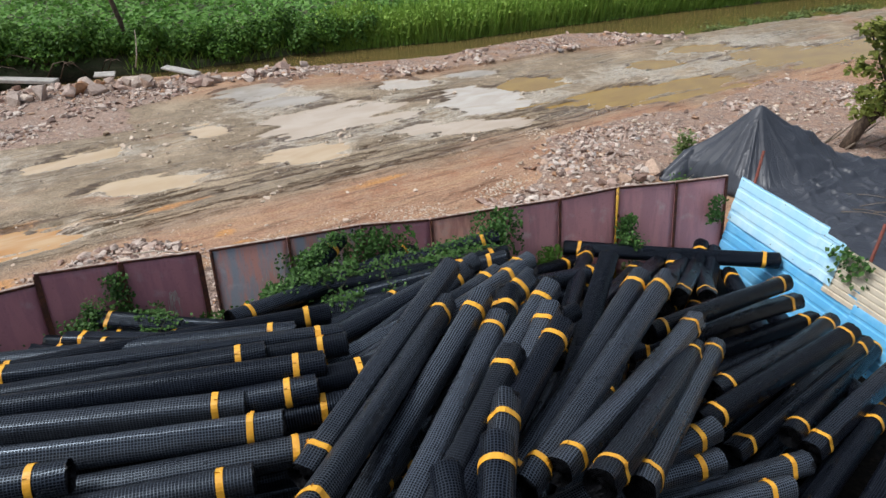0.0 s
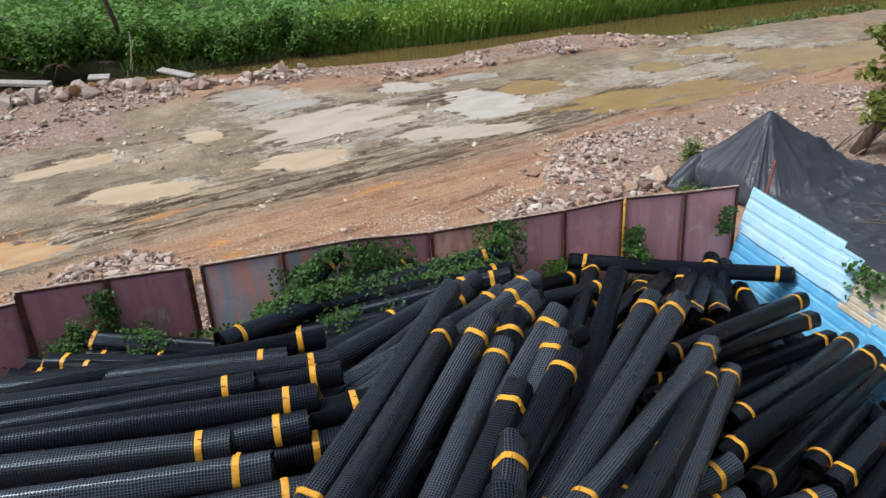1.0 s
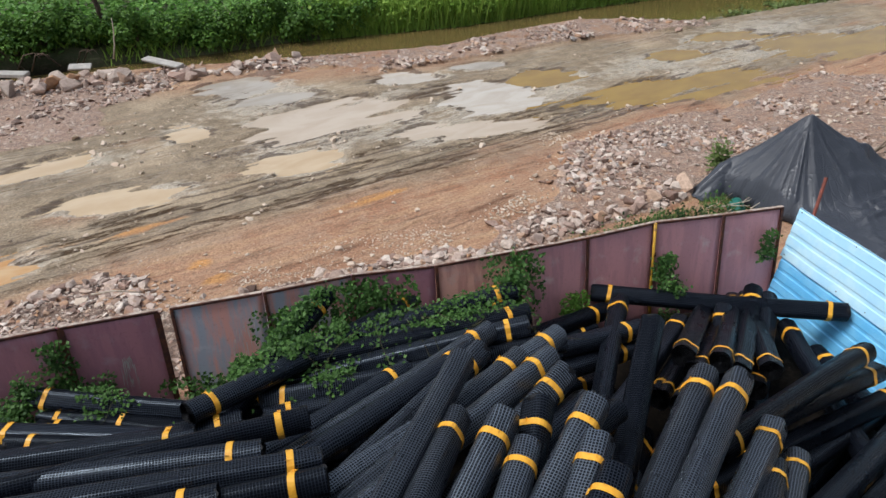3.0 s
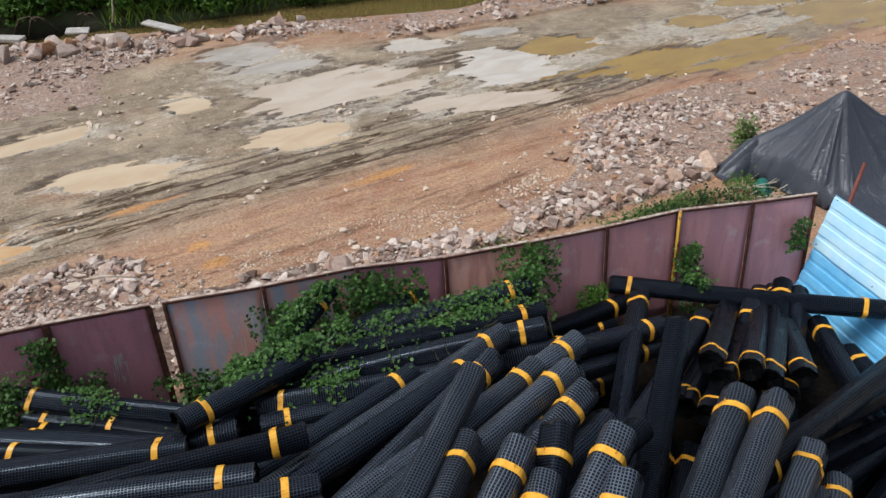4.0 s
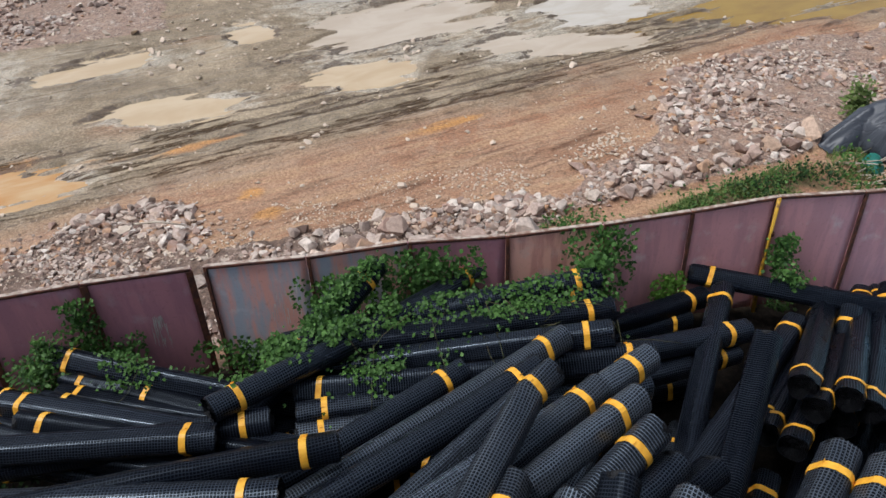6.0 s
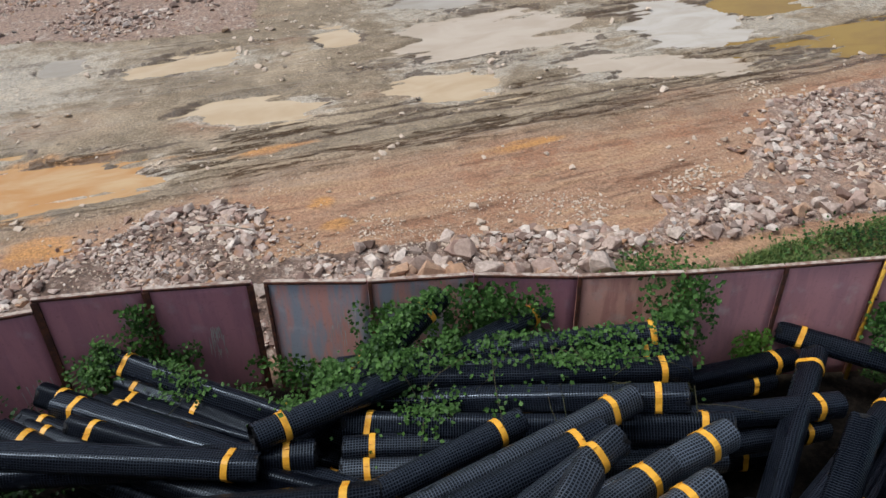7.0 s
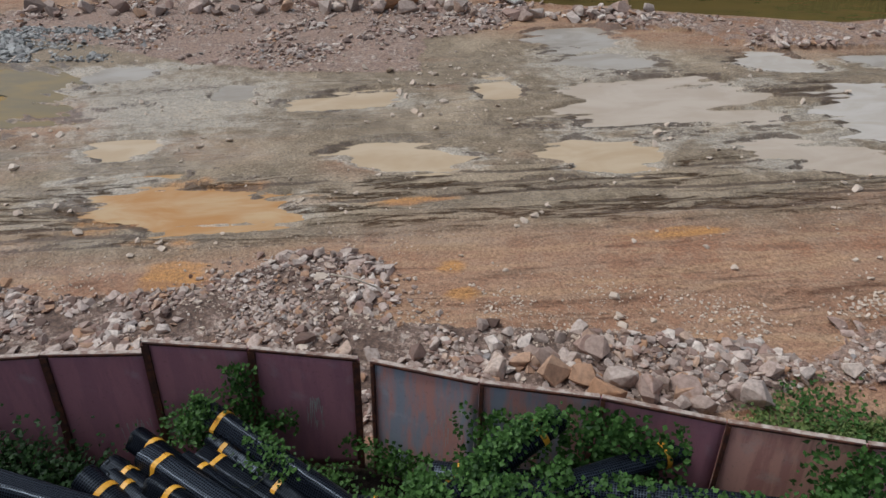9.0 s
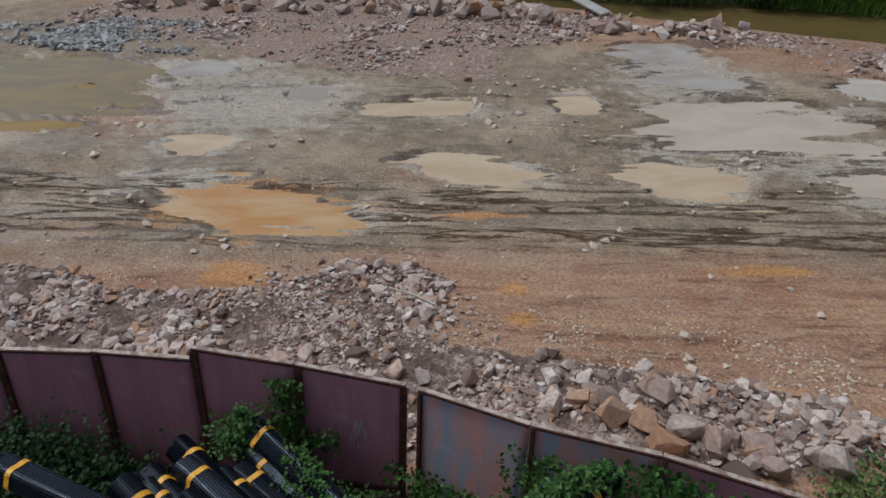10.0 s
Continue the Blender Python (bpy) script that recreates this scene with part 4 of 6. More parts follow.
def loose_bits():
    """Sticks, branches and a teal drum round the edge of the plastic."""
    rng = random.Random(8)
    for k in range(9):
        x, y = rng.uniform(4.7, 5.5), rng.uniform(15.9, 16.7)
        a = rng.uniform(-0.5, 0.6)
        l = rng.uniform(0.4, 0.9)
        root = thing("stick", (x, y, 0.12), "dry broken stick lying in the weeds", "stick", "broken sticks")
        part("wood", tube_bm([(0, 0, 0), (math.cos(a) * l * 0.5, math.sin(a) * l * 0.5, 0.14), (math.cos(a) * l, math.sin(a) * l, 0.2 + rng.uniform(0, 0.2))], [0.016, 0.013, 0.008], 6), PALE_STICK, root)
    for k in range(12):
        x, y = rng.uniform(7.8, 11.5), rng.uniform(14.6, 17.0)
        a, l = rng.uniform(-0.7, 0.7), rng.uniform(1.0, 2.0)
        root = thing("dry_branch", (x, y, 0.52 + 0.26 * max(0.0, 1 - abs(y - 17.6))), "thin dry branch lying on the black plastic", "branch", "dry branches on the plastic")
        pts = [(math.cos(a + 0.25 * i / 4 * rng.uniform(-1, 1)) * l * i / 4, math.sin(a) * l * i / 4, 0.02 + 0.13 * math.sin(i * 0.8)) for i in range(5)]
        part("wood", tube_bm(pts, [0.010, 0.009, 0.008, 0.006, 0.004], 5), TWIG, root)
    for k in range(9):
        x, y = rng.uniform(8.6, 11.8), rng.uniform(18.9, 20.6)
        a, l = rng.uniform(-0.6, 0.9), rng.uniform(0.9, 1.9)
        root = thing("dry_branch", (x, y, float(ground_at(x, y)[0]) + 0.06), "broken brown branch lying among the stones", "branch", "dry branches behind the plastic")
        part("wood", tube_bm([(0, 0, 0), (math.cos(a) * l * 0.4, math.sin(a) * l * 0.4, 0.12), (math.cos(a) * l, math.sin(a) * l, 0.16 + rng.uniform(0, 0.3))], [0.035, 0.028, 0.012], 6), TWIG, root)
    root = thing("stick", (-7.23, 11.77, 0.3), "long pale stick lying across the rubble heap", "stick", "broken sticks")
    part("wood", tube_bm([(0, 0, 0), (0.42, 0.09, 0.05), (0.84, 0.21, -0.04)], [0.02, 0.018, 0.012], 6), PALE_STICK, root)
    bm = bmesh.new()
    bmesh.ops.create_uvsphere(bm, u_segments=14, v_segments=10, radius=0.34)
    bmesh.ops.scale(bm, vec=(0.55, 1.0, 0.9), verts=bm.verts)
    for v in bm.verts:
        v.co += Vector((noise.noise(v.co * 3), noise.noise(v.co * 3 + Vector((5, 0, 0))), 0)) * 0.05
    root = thing("plastic_drum", (5.42, 16.72, 0.04), "dull teal plastic drum lying under the plastic sheet", "drum")
    part("shell", bm, TEAL, root)


loose_bits()


# ---- the geogrid rolls ----

def roll_template(seed):
    """A roll of black mesh lying along x, its middle at the origin, with two yellow straps and coiled ends."""
    rng = random.Random(seed)
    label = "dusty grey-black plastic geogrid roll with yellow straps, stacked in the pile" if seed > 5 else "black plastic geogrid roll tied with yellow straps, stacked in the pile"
    root = tagged(new("geogrid_roll"), label, "mesh roll", "rolls in the pile")
    sides, count = 26, 36
    lobes = [(rng.randint(2, 5), rng.uniform(0, 6.3), rng.uniform(0.002, 0.007), rng.uniform(0.5, 1.6), rng.uniform(0, 6.3)) for _ in range(4)]
    bend_y, bend_z = rng.uniform(-0.035, 0.035), -rng.uniform(0.0, 0.04)

    def spine(x):
        q = 1 - (2 * x / ROLL_LEN) ** 2
        return bend_y * q, bend_z * (q - 0.6)

    def radius(x, a):
        r = ROLL_R * (1 + 0.012 * math.sin(x * 1.3 + seed))
        for k, ph, m, w, p2 in lobes:
            r += m * math.sin(k * a + ph + 0.5 * math.sin(w * x + p2))
        if abs(math.sin(a * 0.5 + seed)) > 0.995:
            r += 0.008
        return r

    verts, faces = [], []
    xs = []
    for k in range(count + 1):
        xs.append((-ROLL_LEN / 2 + k * ROLL_LEN / count, 0.0))
    for x, d in xs:
        cy, cz = spine(x)
        for s in range(sides):
            a = 2 * math.pi * s / sides
            r = radius(x, a) + d
            verts.append((x, cy + math.sin(a) * r, cz + math.cos(a) * r))
    for k in range(len(xs) - 1):
        for s in range(sides):
            p, q = k * sides + s, k * sides + (s + 1) % sides
            faces.append((p, p + sides, q + sides, q))
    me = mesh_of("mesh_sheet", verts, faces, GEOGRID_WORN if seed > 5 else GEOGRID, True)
    sheet = part_mesh("mesh_sheet", me, root)
    for sgn in (-1, 1):
        # a coil of layers that stand out unevenly
        bm = bmesh.new()
        x = sgn * (ROLL_LEN / 2 - 0.004)
        cy, cz = spine(x)
        prev, turns, per = None, 8, 18
        for i in range(turns * per + 1):
            a = 2 * math.pi * i / per
            rr = ROLL_R * (1.0 - 0.86 * i / (turns * per))
            jut = sgn * (rng.uniform(-0.012, 0.022))
            p = [bm.verts.new((x + sgn * 0.004 + jut, cy + math.sin(a) * rr, cz + math.cos(a) * rr)), bm.verts.new((x - sgn * 0.05, cy + math.sin(a) * (rr - 0.012), cz + math.cos(a) * (rr - 0.012)))]
            if prev:
                bm.faces.new((prev[0], p[0], p[1], prev[1]))
            prev = p
        disc = [bm.verts.new((x - sgn * 0.035, cy + math.sin(2 * math.pi * i / 18) * ROLL_R * 0.98, cz + math.cos(2 * math.pi * i / 18) * ROLL_R * 0.98)) for i in range(18)]
        bm.faces.new(disc)
        part("coiled_end", bm, ROLL_END, sheet, "frayed coiled mesh end")
        # the strap
        xb = sgn * (ROLL_LEN / 2 - 0.29) + rng.uniform(-0.015, 0.015)
        skew = rng.uniform(-0.02, 0.02)
        verts, faces = [], []
        for s in range(28):
            a = 2 * math.pi * s / 28
            for dx, dr in ((-0.0335, 0.006), (-0.032, 0.009), (0.032, 0.009), (0.0335, 0.006)):
                xx = xb + dx + skew * math.cos(a + seed)
                cy, cz = spine(xx)
                r = radius(xx, a) + dr
                verts.append((xx, cy + math.sin(a) * r, cz + math.cos(a) * r))
        for s in range(28):
            for j in range(3):
                p, q = s * 4 + j, ((s + 1) % 28) * 4 + j
                faces.append((p, p + 1, q + 1, q))
        strap = part_mesh("yellow_strap", mesh_of("yellow_strap", verts, faces, STRAP), root, "yellow tape strap")
        a0 = rng.uniform(-0.8, 0.8)
        verts, base = [], 0
        for dx, dr in ((-0.02, 0.009), (0.02, 0.009), (0.028, 0.022), (-0.012, 0.026)):
            cy, cz = spine(xb)
            r = radius(xb, a0) + dr
            verts.append((xb + dx + 0.012, cy + math.sin(a0 + dr) * r, cz + math.cos(a0 + dr) * r))
        part_mesh("tape_tail", mesh_of("tape_tail", verts, [(0, 1, 2, 3)], STRAP), strap)
    return root


TEMPLATES = [roll_template(s) for s in range(12)]
USED = set()
LAID = []
ROLL_RNG = random.Random(3)


def lay_roll(x0, y0, z0, x1, y1, z1, dusty=None, bare=False):
    """Lays a roll with its axis between two places; bare: the strap at its first end is missing."""
    a, b = Vector((x0, y0, z0)), Vector((x1, y1, z1))
    d = (b - a).normalized()
    side = Vector((0, 0, 1)).cross(d).normalized()
    m = Matrix((d, side, d.cross(side))).transposed().to_4x4()
    m.translation = (a + b) / 2
    mid = (a + b) / 2
    luck = ROLL_RNG.random()
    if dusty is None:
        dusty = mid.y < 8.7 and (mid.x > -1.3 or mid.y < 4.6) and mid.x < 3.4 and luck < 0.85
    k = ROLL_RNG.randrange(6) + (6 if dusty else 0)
    if ROLL_RNG.random() < 0.5:
        m = m @ pose(0, 0, 0, 0, 0, 180)
    short = (b - a).length < 3.9
    if short:
        m = m @ Matrix.Diagonal(((b - a).length / ROLL_LEN, 1, 1, 1))
    LAID.append((np.array(a), np.array(b)))
    if k not in USED and not bare and not short:
        USED.add(k)
        TEMPLATES[k].matrix_basis = m
        return TEMPLATES[k]
    roll = copy_thing(TEMPLATES[k], m)
    if bare:
        flip = 1 if (m.to_3x3() @ Vector((1, 0, 0))).dot(d) > 0 else -1
        for strap in [c for c in roll.children if c.name.startswith("yellow_strap") and c.data.vertices[0].co.x * flip < 0]:
            for tail in strap.children:
                bpy.data.objects.remove(tail)
            bpy.data.objects.remove(strap)
    return roll


lay_roll(-1.62, 7.18, 2.20, -5.10, 5.26, 2.39)
lay_roll(-1.85, 6.52, 2.34, -5.67, 5.42, 2.33)
lay_roll(-1.24, 6.42, 2.41, -4.95, 5.01, 2.54)
lay_roll(-1.11, 6.15, 2.50, -4.82, 4.74, 2.38)
lay_roll(-1.95, 5.78, 2.56, -5.66, 4.36, 2.53)
lay_roll(-1.17, 5.47, 2.72, -4.93, 4.18, 2.73)
lay_roll(-0.56, 5.65, 2.59, -4.19, 4.07, 2.40)
lay_roll(-1.17, 5.15, 2.66, -4.91, 3.84, 2.47)
lay_roll(-1.84, 4.86, 2.62, -5.64, 3.72, 2.72)
lay_roll(-0.85, 5.20, 2.45, -4.54, 3.74, 2.29)
lay_roll(-1.37, 4.63, 2.62, -5.15, 3.41, 2.72)
lay_roll(-0.96, 4.54, 2.47, -4.70, 3.22, 2.47)
lay_roll(-2.91, 3.61, 2.83, -6.63, 2.24, 2.86)
lay_roll(-1.45, 3.98, 2.57, -5.17, 2.60, 2.59)
lay_roll(-3.06, 7.39, 1.56, -6.80, 6.08, 1.68)
lay_roll(-2.67, 7.77, 1.46, -6.25, 6.06, 1.49)
lay_roll(-2.52, 8.04, 1.24, 1.12, 9.63, 1.26)
lay_roll(-2.46, 7.85, 1.14, 1.19, 9.40, 1.15)
lay_roll(-2.66, 8.34, 1.25, 1.15, 9.36, 1.72)
lay_roll(0.69, 9.42, 1.89, -3.10, 8.69, 0.99)
lay_roll(0.69, 10.06, 1.64, -3.05, 8.76, 1.33)
lay_roll(0.50, 10.51, 1.70, -3.17, 9.14, 1.06)
lay_roll(0.47, 10.37, 1.52, -3.17, 8.85, 1.09)
lay_roll(2.01, 11.71, 0.60, -1.19, 9.37, 0.80)
lay_roll(1.81, 11.42, 0.41, -1.47, 9.20, 0.64)
lay_roll(2.41, 10.74, 0.99, -1.08, 8.85, 1.20)
lay_roll(2.32, 10.57, 0.73, -1.05, 8.48, 0.94)
lay_roll(-0.03, 6.93, 2.59, -0.73, 3.05, 3.07, True)
lay_roll(-0.05, 7.71, 2.67, -0.93, 3.84, 2.77, True, True)
lay_roll(0.44, 6.72, 2.87, -0.83, 3.04, 2.11, True)
lay_roll(0.65, 6.52, 2.70, -0.16, 2.63, 2.87, True)
lay_roll(0.76, 7.02, 2.79, 0.35, 3.19, 1.81)
lay_roll(1.25, 6.88, 2.95, -0.32, 3.32, 2.15)
lay_roll(1.25, 6.45, 2.92, 0.02, 2.72, 2.33)
lay_roll(1.35, 6.06, 2.96, 0.02, 2.33, 2.72)
lay_roll(0.83, 5.51, 2.97, -0.34, 1.72, 2.66)
lay_roll(0.78, 4.79, 2.97, 0.68, 0.82, 2.83)
lay_roll(0.72, 4.01, 3.18, 0.76, 0.04, 3.18)
lay_roll(0.31, 3.94, 2.87, 1.23, 0.08, 2.86, False, True)
lay_roll(1.65, 7.83, 2.00, -0.92, 4.81, 2.02, False, True)
lay_roll(1.25, 7.56, 2.34, -1.05, 4.32, 2.37, False, True)
lay_roll(2.45, 7.75, 2.64, 0.80, 4.15, 2.42)
lay_roll(2.77, 7.68, 2.66, 0.97, 4.14, 2.51)
lay_roll(3.24, 7.70, 2.02, 1.27, 4.30, 2.58)
lay_roll(3.15, 7.25, 1.90, 1.56, 3.79, 3.00)
lay_roll(3.53, 7.61, 1.67, 1.96, 4.10, 2.63)
lay_roll(0.18, 9.17, 1.95, -2.42, 6.17, 1.84)
lay_roll(0.12, 8.44, 2.21, -2.02, 5.11, 1.93)
lay_roll(-0.03, 8.57, 2.08, -2.66, 5.60, 2.00)
lay_roll(0.57, 8.30, 2.27, -1.75, 5.08, 2.10)
lay_roll(1.03, 8.87, 2.18, -1.58, 5.88, 2.12)
lay_roll(0.90, 8.07, 2.48, -1.57, 4.97, 2.34)
lay_roll(1.04, 7.71, 2.58, -1.19, 4.49, 1.91)
lay_roll(-0.86, 8.83, 1.52, -3.30, 5.71, 1.80)
lay_roll(5.74, 11.65, 0.85, 1.78, 11.98, 0.76)
lay_roll(2.19, 11.53, 0.92, 1.44, 7.65, 1.24)
lay_roll(2.34, 9.78, 1.82, 1.37, 5.96, 1.33, False, True)
lay_roll(3.10, 11.23, 0.80, 1.33, 7.73, 1.39)
lay_roll(3.15, 9.32, 1.55, 4.25, 12.43, 0.45)
lay_roll(2.67, 9.31, 1.64, 3.76, 12.27, 0.45)
lay_roll(3.97, 9.69, 1.17, 4.46, 12.50, 0.45)
lay_roll(2.42, 9.05, 1.11, 3.80, 12.21, 0.16)
lay_roll(2.81, 9.13, 1.53, 4.19, 12.29, 0.25)
lay_roll(3.43, 9.38, 1.36, 4.60, 12.57, 0.45)
lay_roll(2.40, 9.12, 1.06, 3.78, 12.28, 0.16)
lay_roll(2.63, 8.82, 1.24, 4.00, 11.98, 0.16)
lay_roll(3.21, 9.32, 1.11, 4.40, 12.50, 0.16)
lay_roll(3.75, 9.44, 1.01, 4.47, 12.51, 0.16)
lay_roll(3.83, 11.56, 0.85, 2.75, 8.24, 0.24)
lay_roll(4.42, 12.11, 0.88, 3.34, 8.78, 0.27)
lay_roll(4.65, 12.02, 0.81, 3.57, 8.69, 0.20)
lay_roll(4.89, 11.63, 0.54, 4.98, 7.67, 0.75)
lay_roll(5.27, 11.29, 0.31, 5.90, 7.39, 0.72)
lay_roll(5.23, 9.98, 1.35, 2.53, 7.18, 2.14)
lay_roll(5.55, 10.10, 0.94, 2.42, 7.71, 1.42)
lay_roll(5.77, 9.84, 0.76, 2.53, 7.57, 1.04)
lay_roll(5.87, 10.04, 0.52, 2.90, 7.43, 0.92)
lay_roll(3.30, 6.71, 1.65, 5.92, 9.60, 0.88)
lay_roll(5.79, 8.70, 1.30, 2.98, 5.93, 1.81)
lay_roll(3.51, 6.19, 1.13, 6.24, 9.07, 0.87)
lay_roll(4.32, 6.61, 1.08, 6.78, 9.66, 0.44)
lay_roll(4.50, 6.42, 1.05, 7.29, 9.24, 0.96)
lay_roll(5.75, 7.39, 0.90, 3.23, 4.32, 0.90)
lay_roll(6.00, 7.03, 0.95, 3.48, 3.97, 0.96)
lay_roll(3.10, 5.82, 1.85, -0.15, 3.55, 1.67)
lay_roll(3.13, 5.56, 1.66, -0.52, 4.01, 1.48)
lay_roll(4.44, 6.32, 0.96, 0.84, 4.65, 1.16)
lay_roll(4.03, 5.73, 1.13, 0.39, 4.15, 1.34)
lay_roll(-5.88, 8.30, 1.08, -1.91, 8.37, 0.98)
lay_roll(-5.67, 8.18, 0.88, -1.70, 8.05, 0.85)
lay_roll(-5.56, 7.91, 0.88, -1.60, 8.06, 0.91)
lay_roll(-4.76, 8.13, 0.92, -0.79, 8.04, 0.89)
lay_roll(-5.30, 7.20, 1.37, -1.35, 7.58, 1.36)
lay_roll(-5.74, 7.42, 1.29, -1.78, 7.60, 1.31)
lay_roll(-6.21, 7.58, 1.08, -2.25, 7.74, 1.09)
lay_roll(-5.53, 7.68, 1.05, -1.56, 7.67, 1.06)
lay_roll(-5.96, 7.13, 1.26, -1.99, 7.30, 1.28)
lay_roll(-5.78, 7.02, 1.30, -1.81, 7.19, 1.31)
lay_roll(-5.86, 6.84, 1.48, -2.03, 7.16, 0.55)
lay_roll(-3.21, 7.57, 1.72, -1.09, 10.88, 1.19)
lay_roll(-2.20, 10.06, 1.77, -3.74, 6.53, 0.82)


def pile_top(x, y):
    """Height of the highest roll over places, or -1 where there is none."""
    x, y = np.atleast_1d(np.asarray(x, float)), np.atleast_1d(np.asarray(y, float))
    best = np.full(x.shape, -1.0)
    for a, b in LAID:
        d = b[:2] - a[:2]
        t = np.clip(((x - a[0]) * d[0] + (y - a[1]) * d[1]) / (d @ d), 0, 1)
        gap = np.hypot(x - a[0] - t * d[0], y - a[1] - t * d[1])
        z = a[2] + t * (b[2] - a[2]) + np.sqrt(np.clip(ROLL_R ** 2 - gap ** 2, 0, None))
        best = np.where(gap < ROLL_R, np.maximum(best, z), best)
    return best


def fill_pile():
    """The lower layers, on which the upper rolls rest."""
    shown = list(LAID)

    def roof(x, y):
        low = 9.0
        for a, b in shown:
            d = b[:2] - a[:2]
            t = min(max(((x - a[0]) * d[0] + (y - a[1]) * d[1]) / (d @ d), 0), 1)
            if math.hypot(x - a[0] - t * d[0], y - a[1] - t * d[1]) < 0.36:
                low = min(low, a[2] + t * (b[2] - a[2]))
        return low

    made = []
    for layer in range(8):
        z = 0.17 + 0.31 * layer
        for turn, xs, ys in ((-158, (-4.4, -0.2), (3.4, 8.6)), (-108, (-0.6, 2.6), (4.8, 7.6)), (48, (3.6, 5.2), (6.2, 9.2)), (70, (2.4, 4.4), (9.6, 11.2)), (27, (-2.4, 0.6), (7.8, 10.2))):
            u = np.array((math.cos(radians(turn)), math.sin(radians(turn))))
            v = np.array((-u[1], u[0]))
            mid = np.array(((xs[0] + xs[1]) / 2, (ys[0] + ys[1]) / 2))
            for k in range(-11, 12):
                for shift in (0.0, 1.1, -1.1):
                    c = mid + v * k * 0.335 + u * (shift + ROLL_RNG.uniform(-0.2, 0.2))
                    if not (xs[0] <= c[0] <= xs[1] and ys[0] <= c[1] <= ys[1]):
                        continue
                    spots = [c + u * q for q in (-1.95, -1.3, -0.65, 0, 0.65, 1.3, 1.95)]
                    roofs = [roof(*p) for p in spots]
                    if max(roofs) > 8 and sum(r > 8 for r in roofs) > 2:
                        continue
                    if any(r < z + 0.29 for r in roofs):
                        continue
                    if any(abs(z - mz) < 0.26 and min(np.hypot(*(p - q)) for p in spots for q in ms) < 0.30 for mz, ms in made):
                        continue
                    if line_y(FENCE_BASE, spots[-1][0]) - 0.25 < spots[-1][1] or line_y(FENCE_BASE, spots[0][0]) - 0.25 < spots[0][1]:
                        continue
                    made.append((z, spots))
                    e0, e1 = c - u * ROLL_LEN / 2, c + u * ROLL_LEN / 2
                    lay_roll(e0[0], e0[1], z, e1[0], e1[1], z)
                    break


fill_pile()


# ---- stones ----
def stone_mesh(seed, material, flat=1.0):
    """An angular broken stone about 1 across."""
    rng = random.Random(seed)
    bm = bmesh.new()
    for _ in range(13):
        p = Vector((rng.uniform(-1, 1), rng.uniform(-1, 1), rng.uniform(-1, 1)))
        m = max(abs(c) for c in p)
        bm.verts.new(Vector((p.x / m * rng.uniform(0.35, 0.52), p.y / m * rng.uniform(0.28, 0.42), p.z / m * rng.uniform(0.11, 0.25) * flat)))
    hull = bmesh.ops.convex_hull(bm, input=bm.verts[:])
    loose = list({g for g in hull["geom_interior"] + hull["geom_unused"] if isinstance(g, bmesh.types.BMVert)})
    bmesh.ops.delete(bm, geom=loose, context="VERTS")
    bmesh.ops.recalc_face_normals(bm, faces=bm.faces[:])
    me = bpy.data.meshes.new("stone")
    bm.to_mesh(me)
    bm.free()
    me.materials.append(material)
    return me


STONES = [stone_mesh(s, ROCK) for s in range(12)]
STONE_DATA = []
for me in STONES:
    co = np.array([v.co[:] for v in me.vertices])
    me.calc_loop_triangles()
    STONE_DATA.append((co, np.array([t.vertices[:] for t in me.loop_triangles])))


def turn_matrix(rng):
    return np.array(Euler((rng.gauss(0, 0.35), rng.gauss(0, 0.35), rng.uniform(0, 6.28))).to_matrix())


def joined_stones(name, places, sizes, parent, seed, material=None):
    """Many small stones in one mesh."""
    rng = random.Random(seed)
    verts, faces, base = [], [], 0
    ground = ground_at(places[:, 0], places[:, 1])
    for (x, y), s, g in zip(places, sizes, ground):
        co, tri = STONE_DATA[rng.randrange(len(STONE_DATA))]
        v = co @ turn_matrix(rng).T * s + np.array((x, y, g + s * 0.12))
        verts.append(v)
        faces.append(tri + base)
        base += len(v)
    me = mesh_of(name, np.concatenate(verts), np.concatenate(faces), material or ROCK_STUFF)
    ob = new(name, me)
    ob.parent = parent
    tagged(ob, "small broken pink and grey stones", kind="stuff")


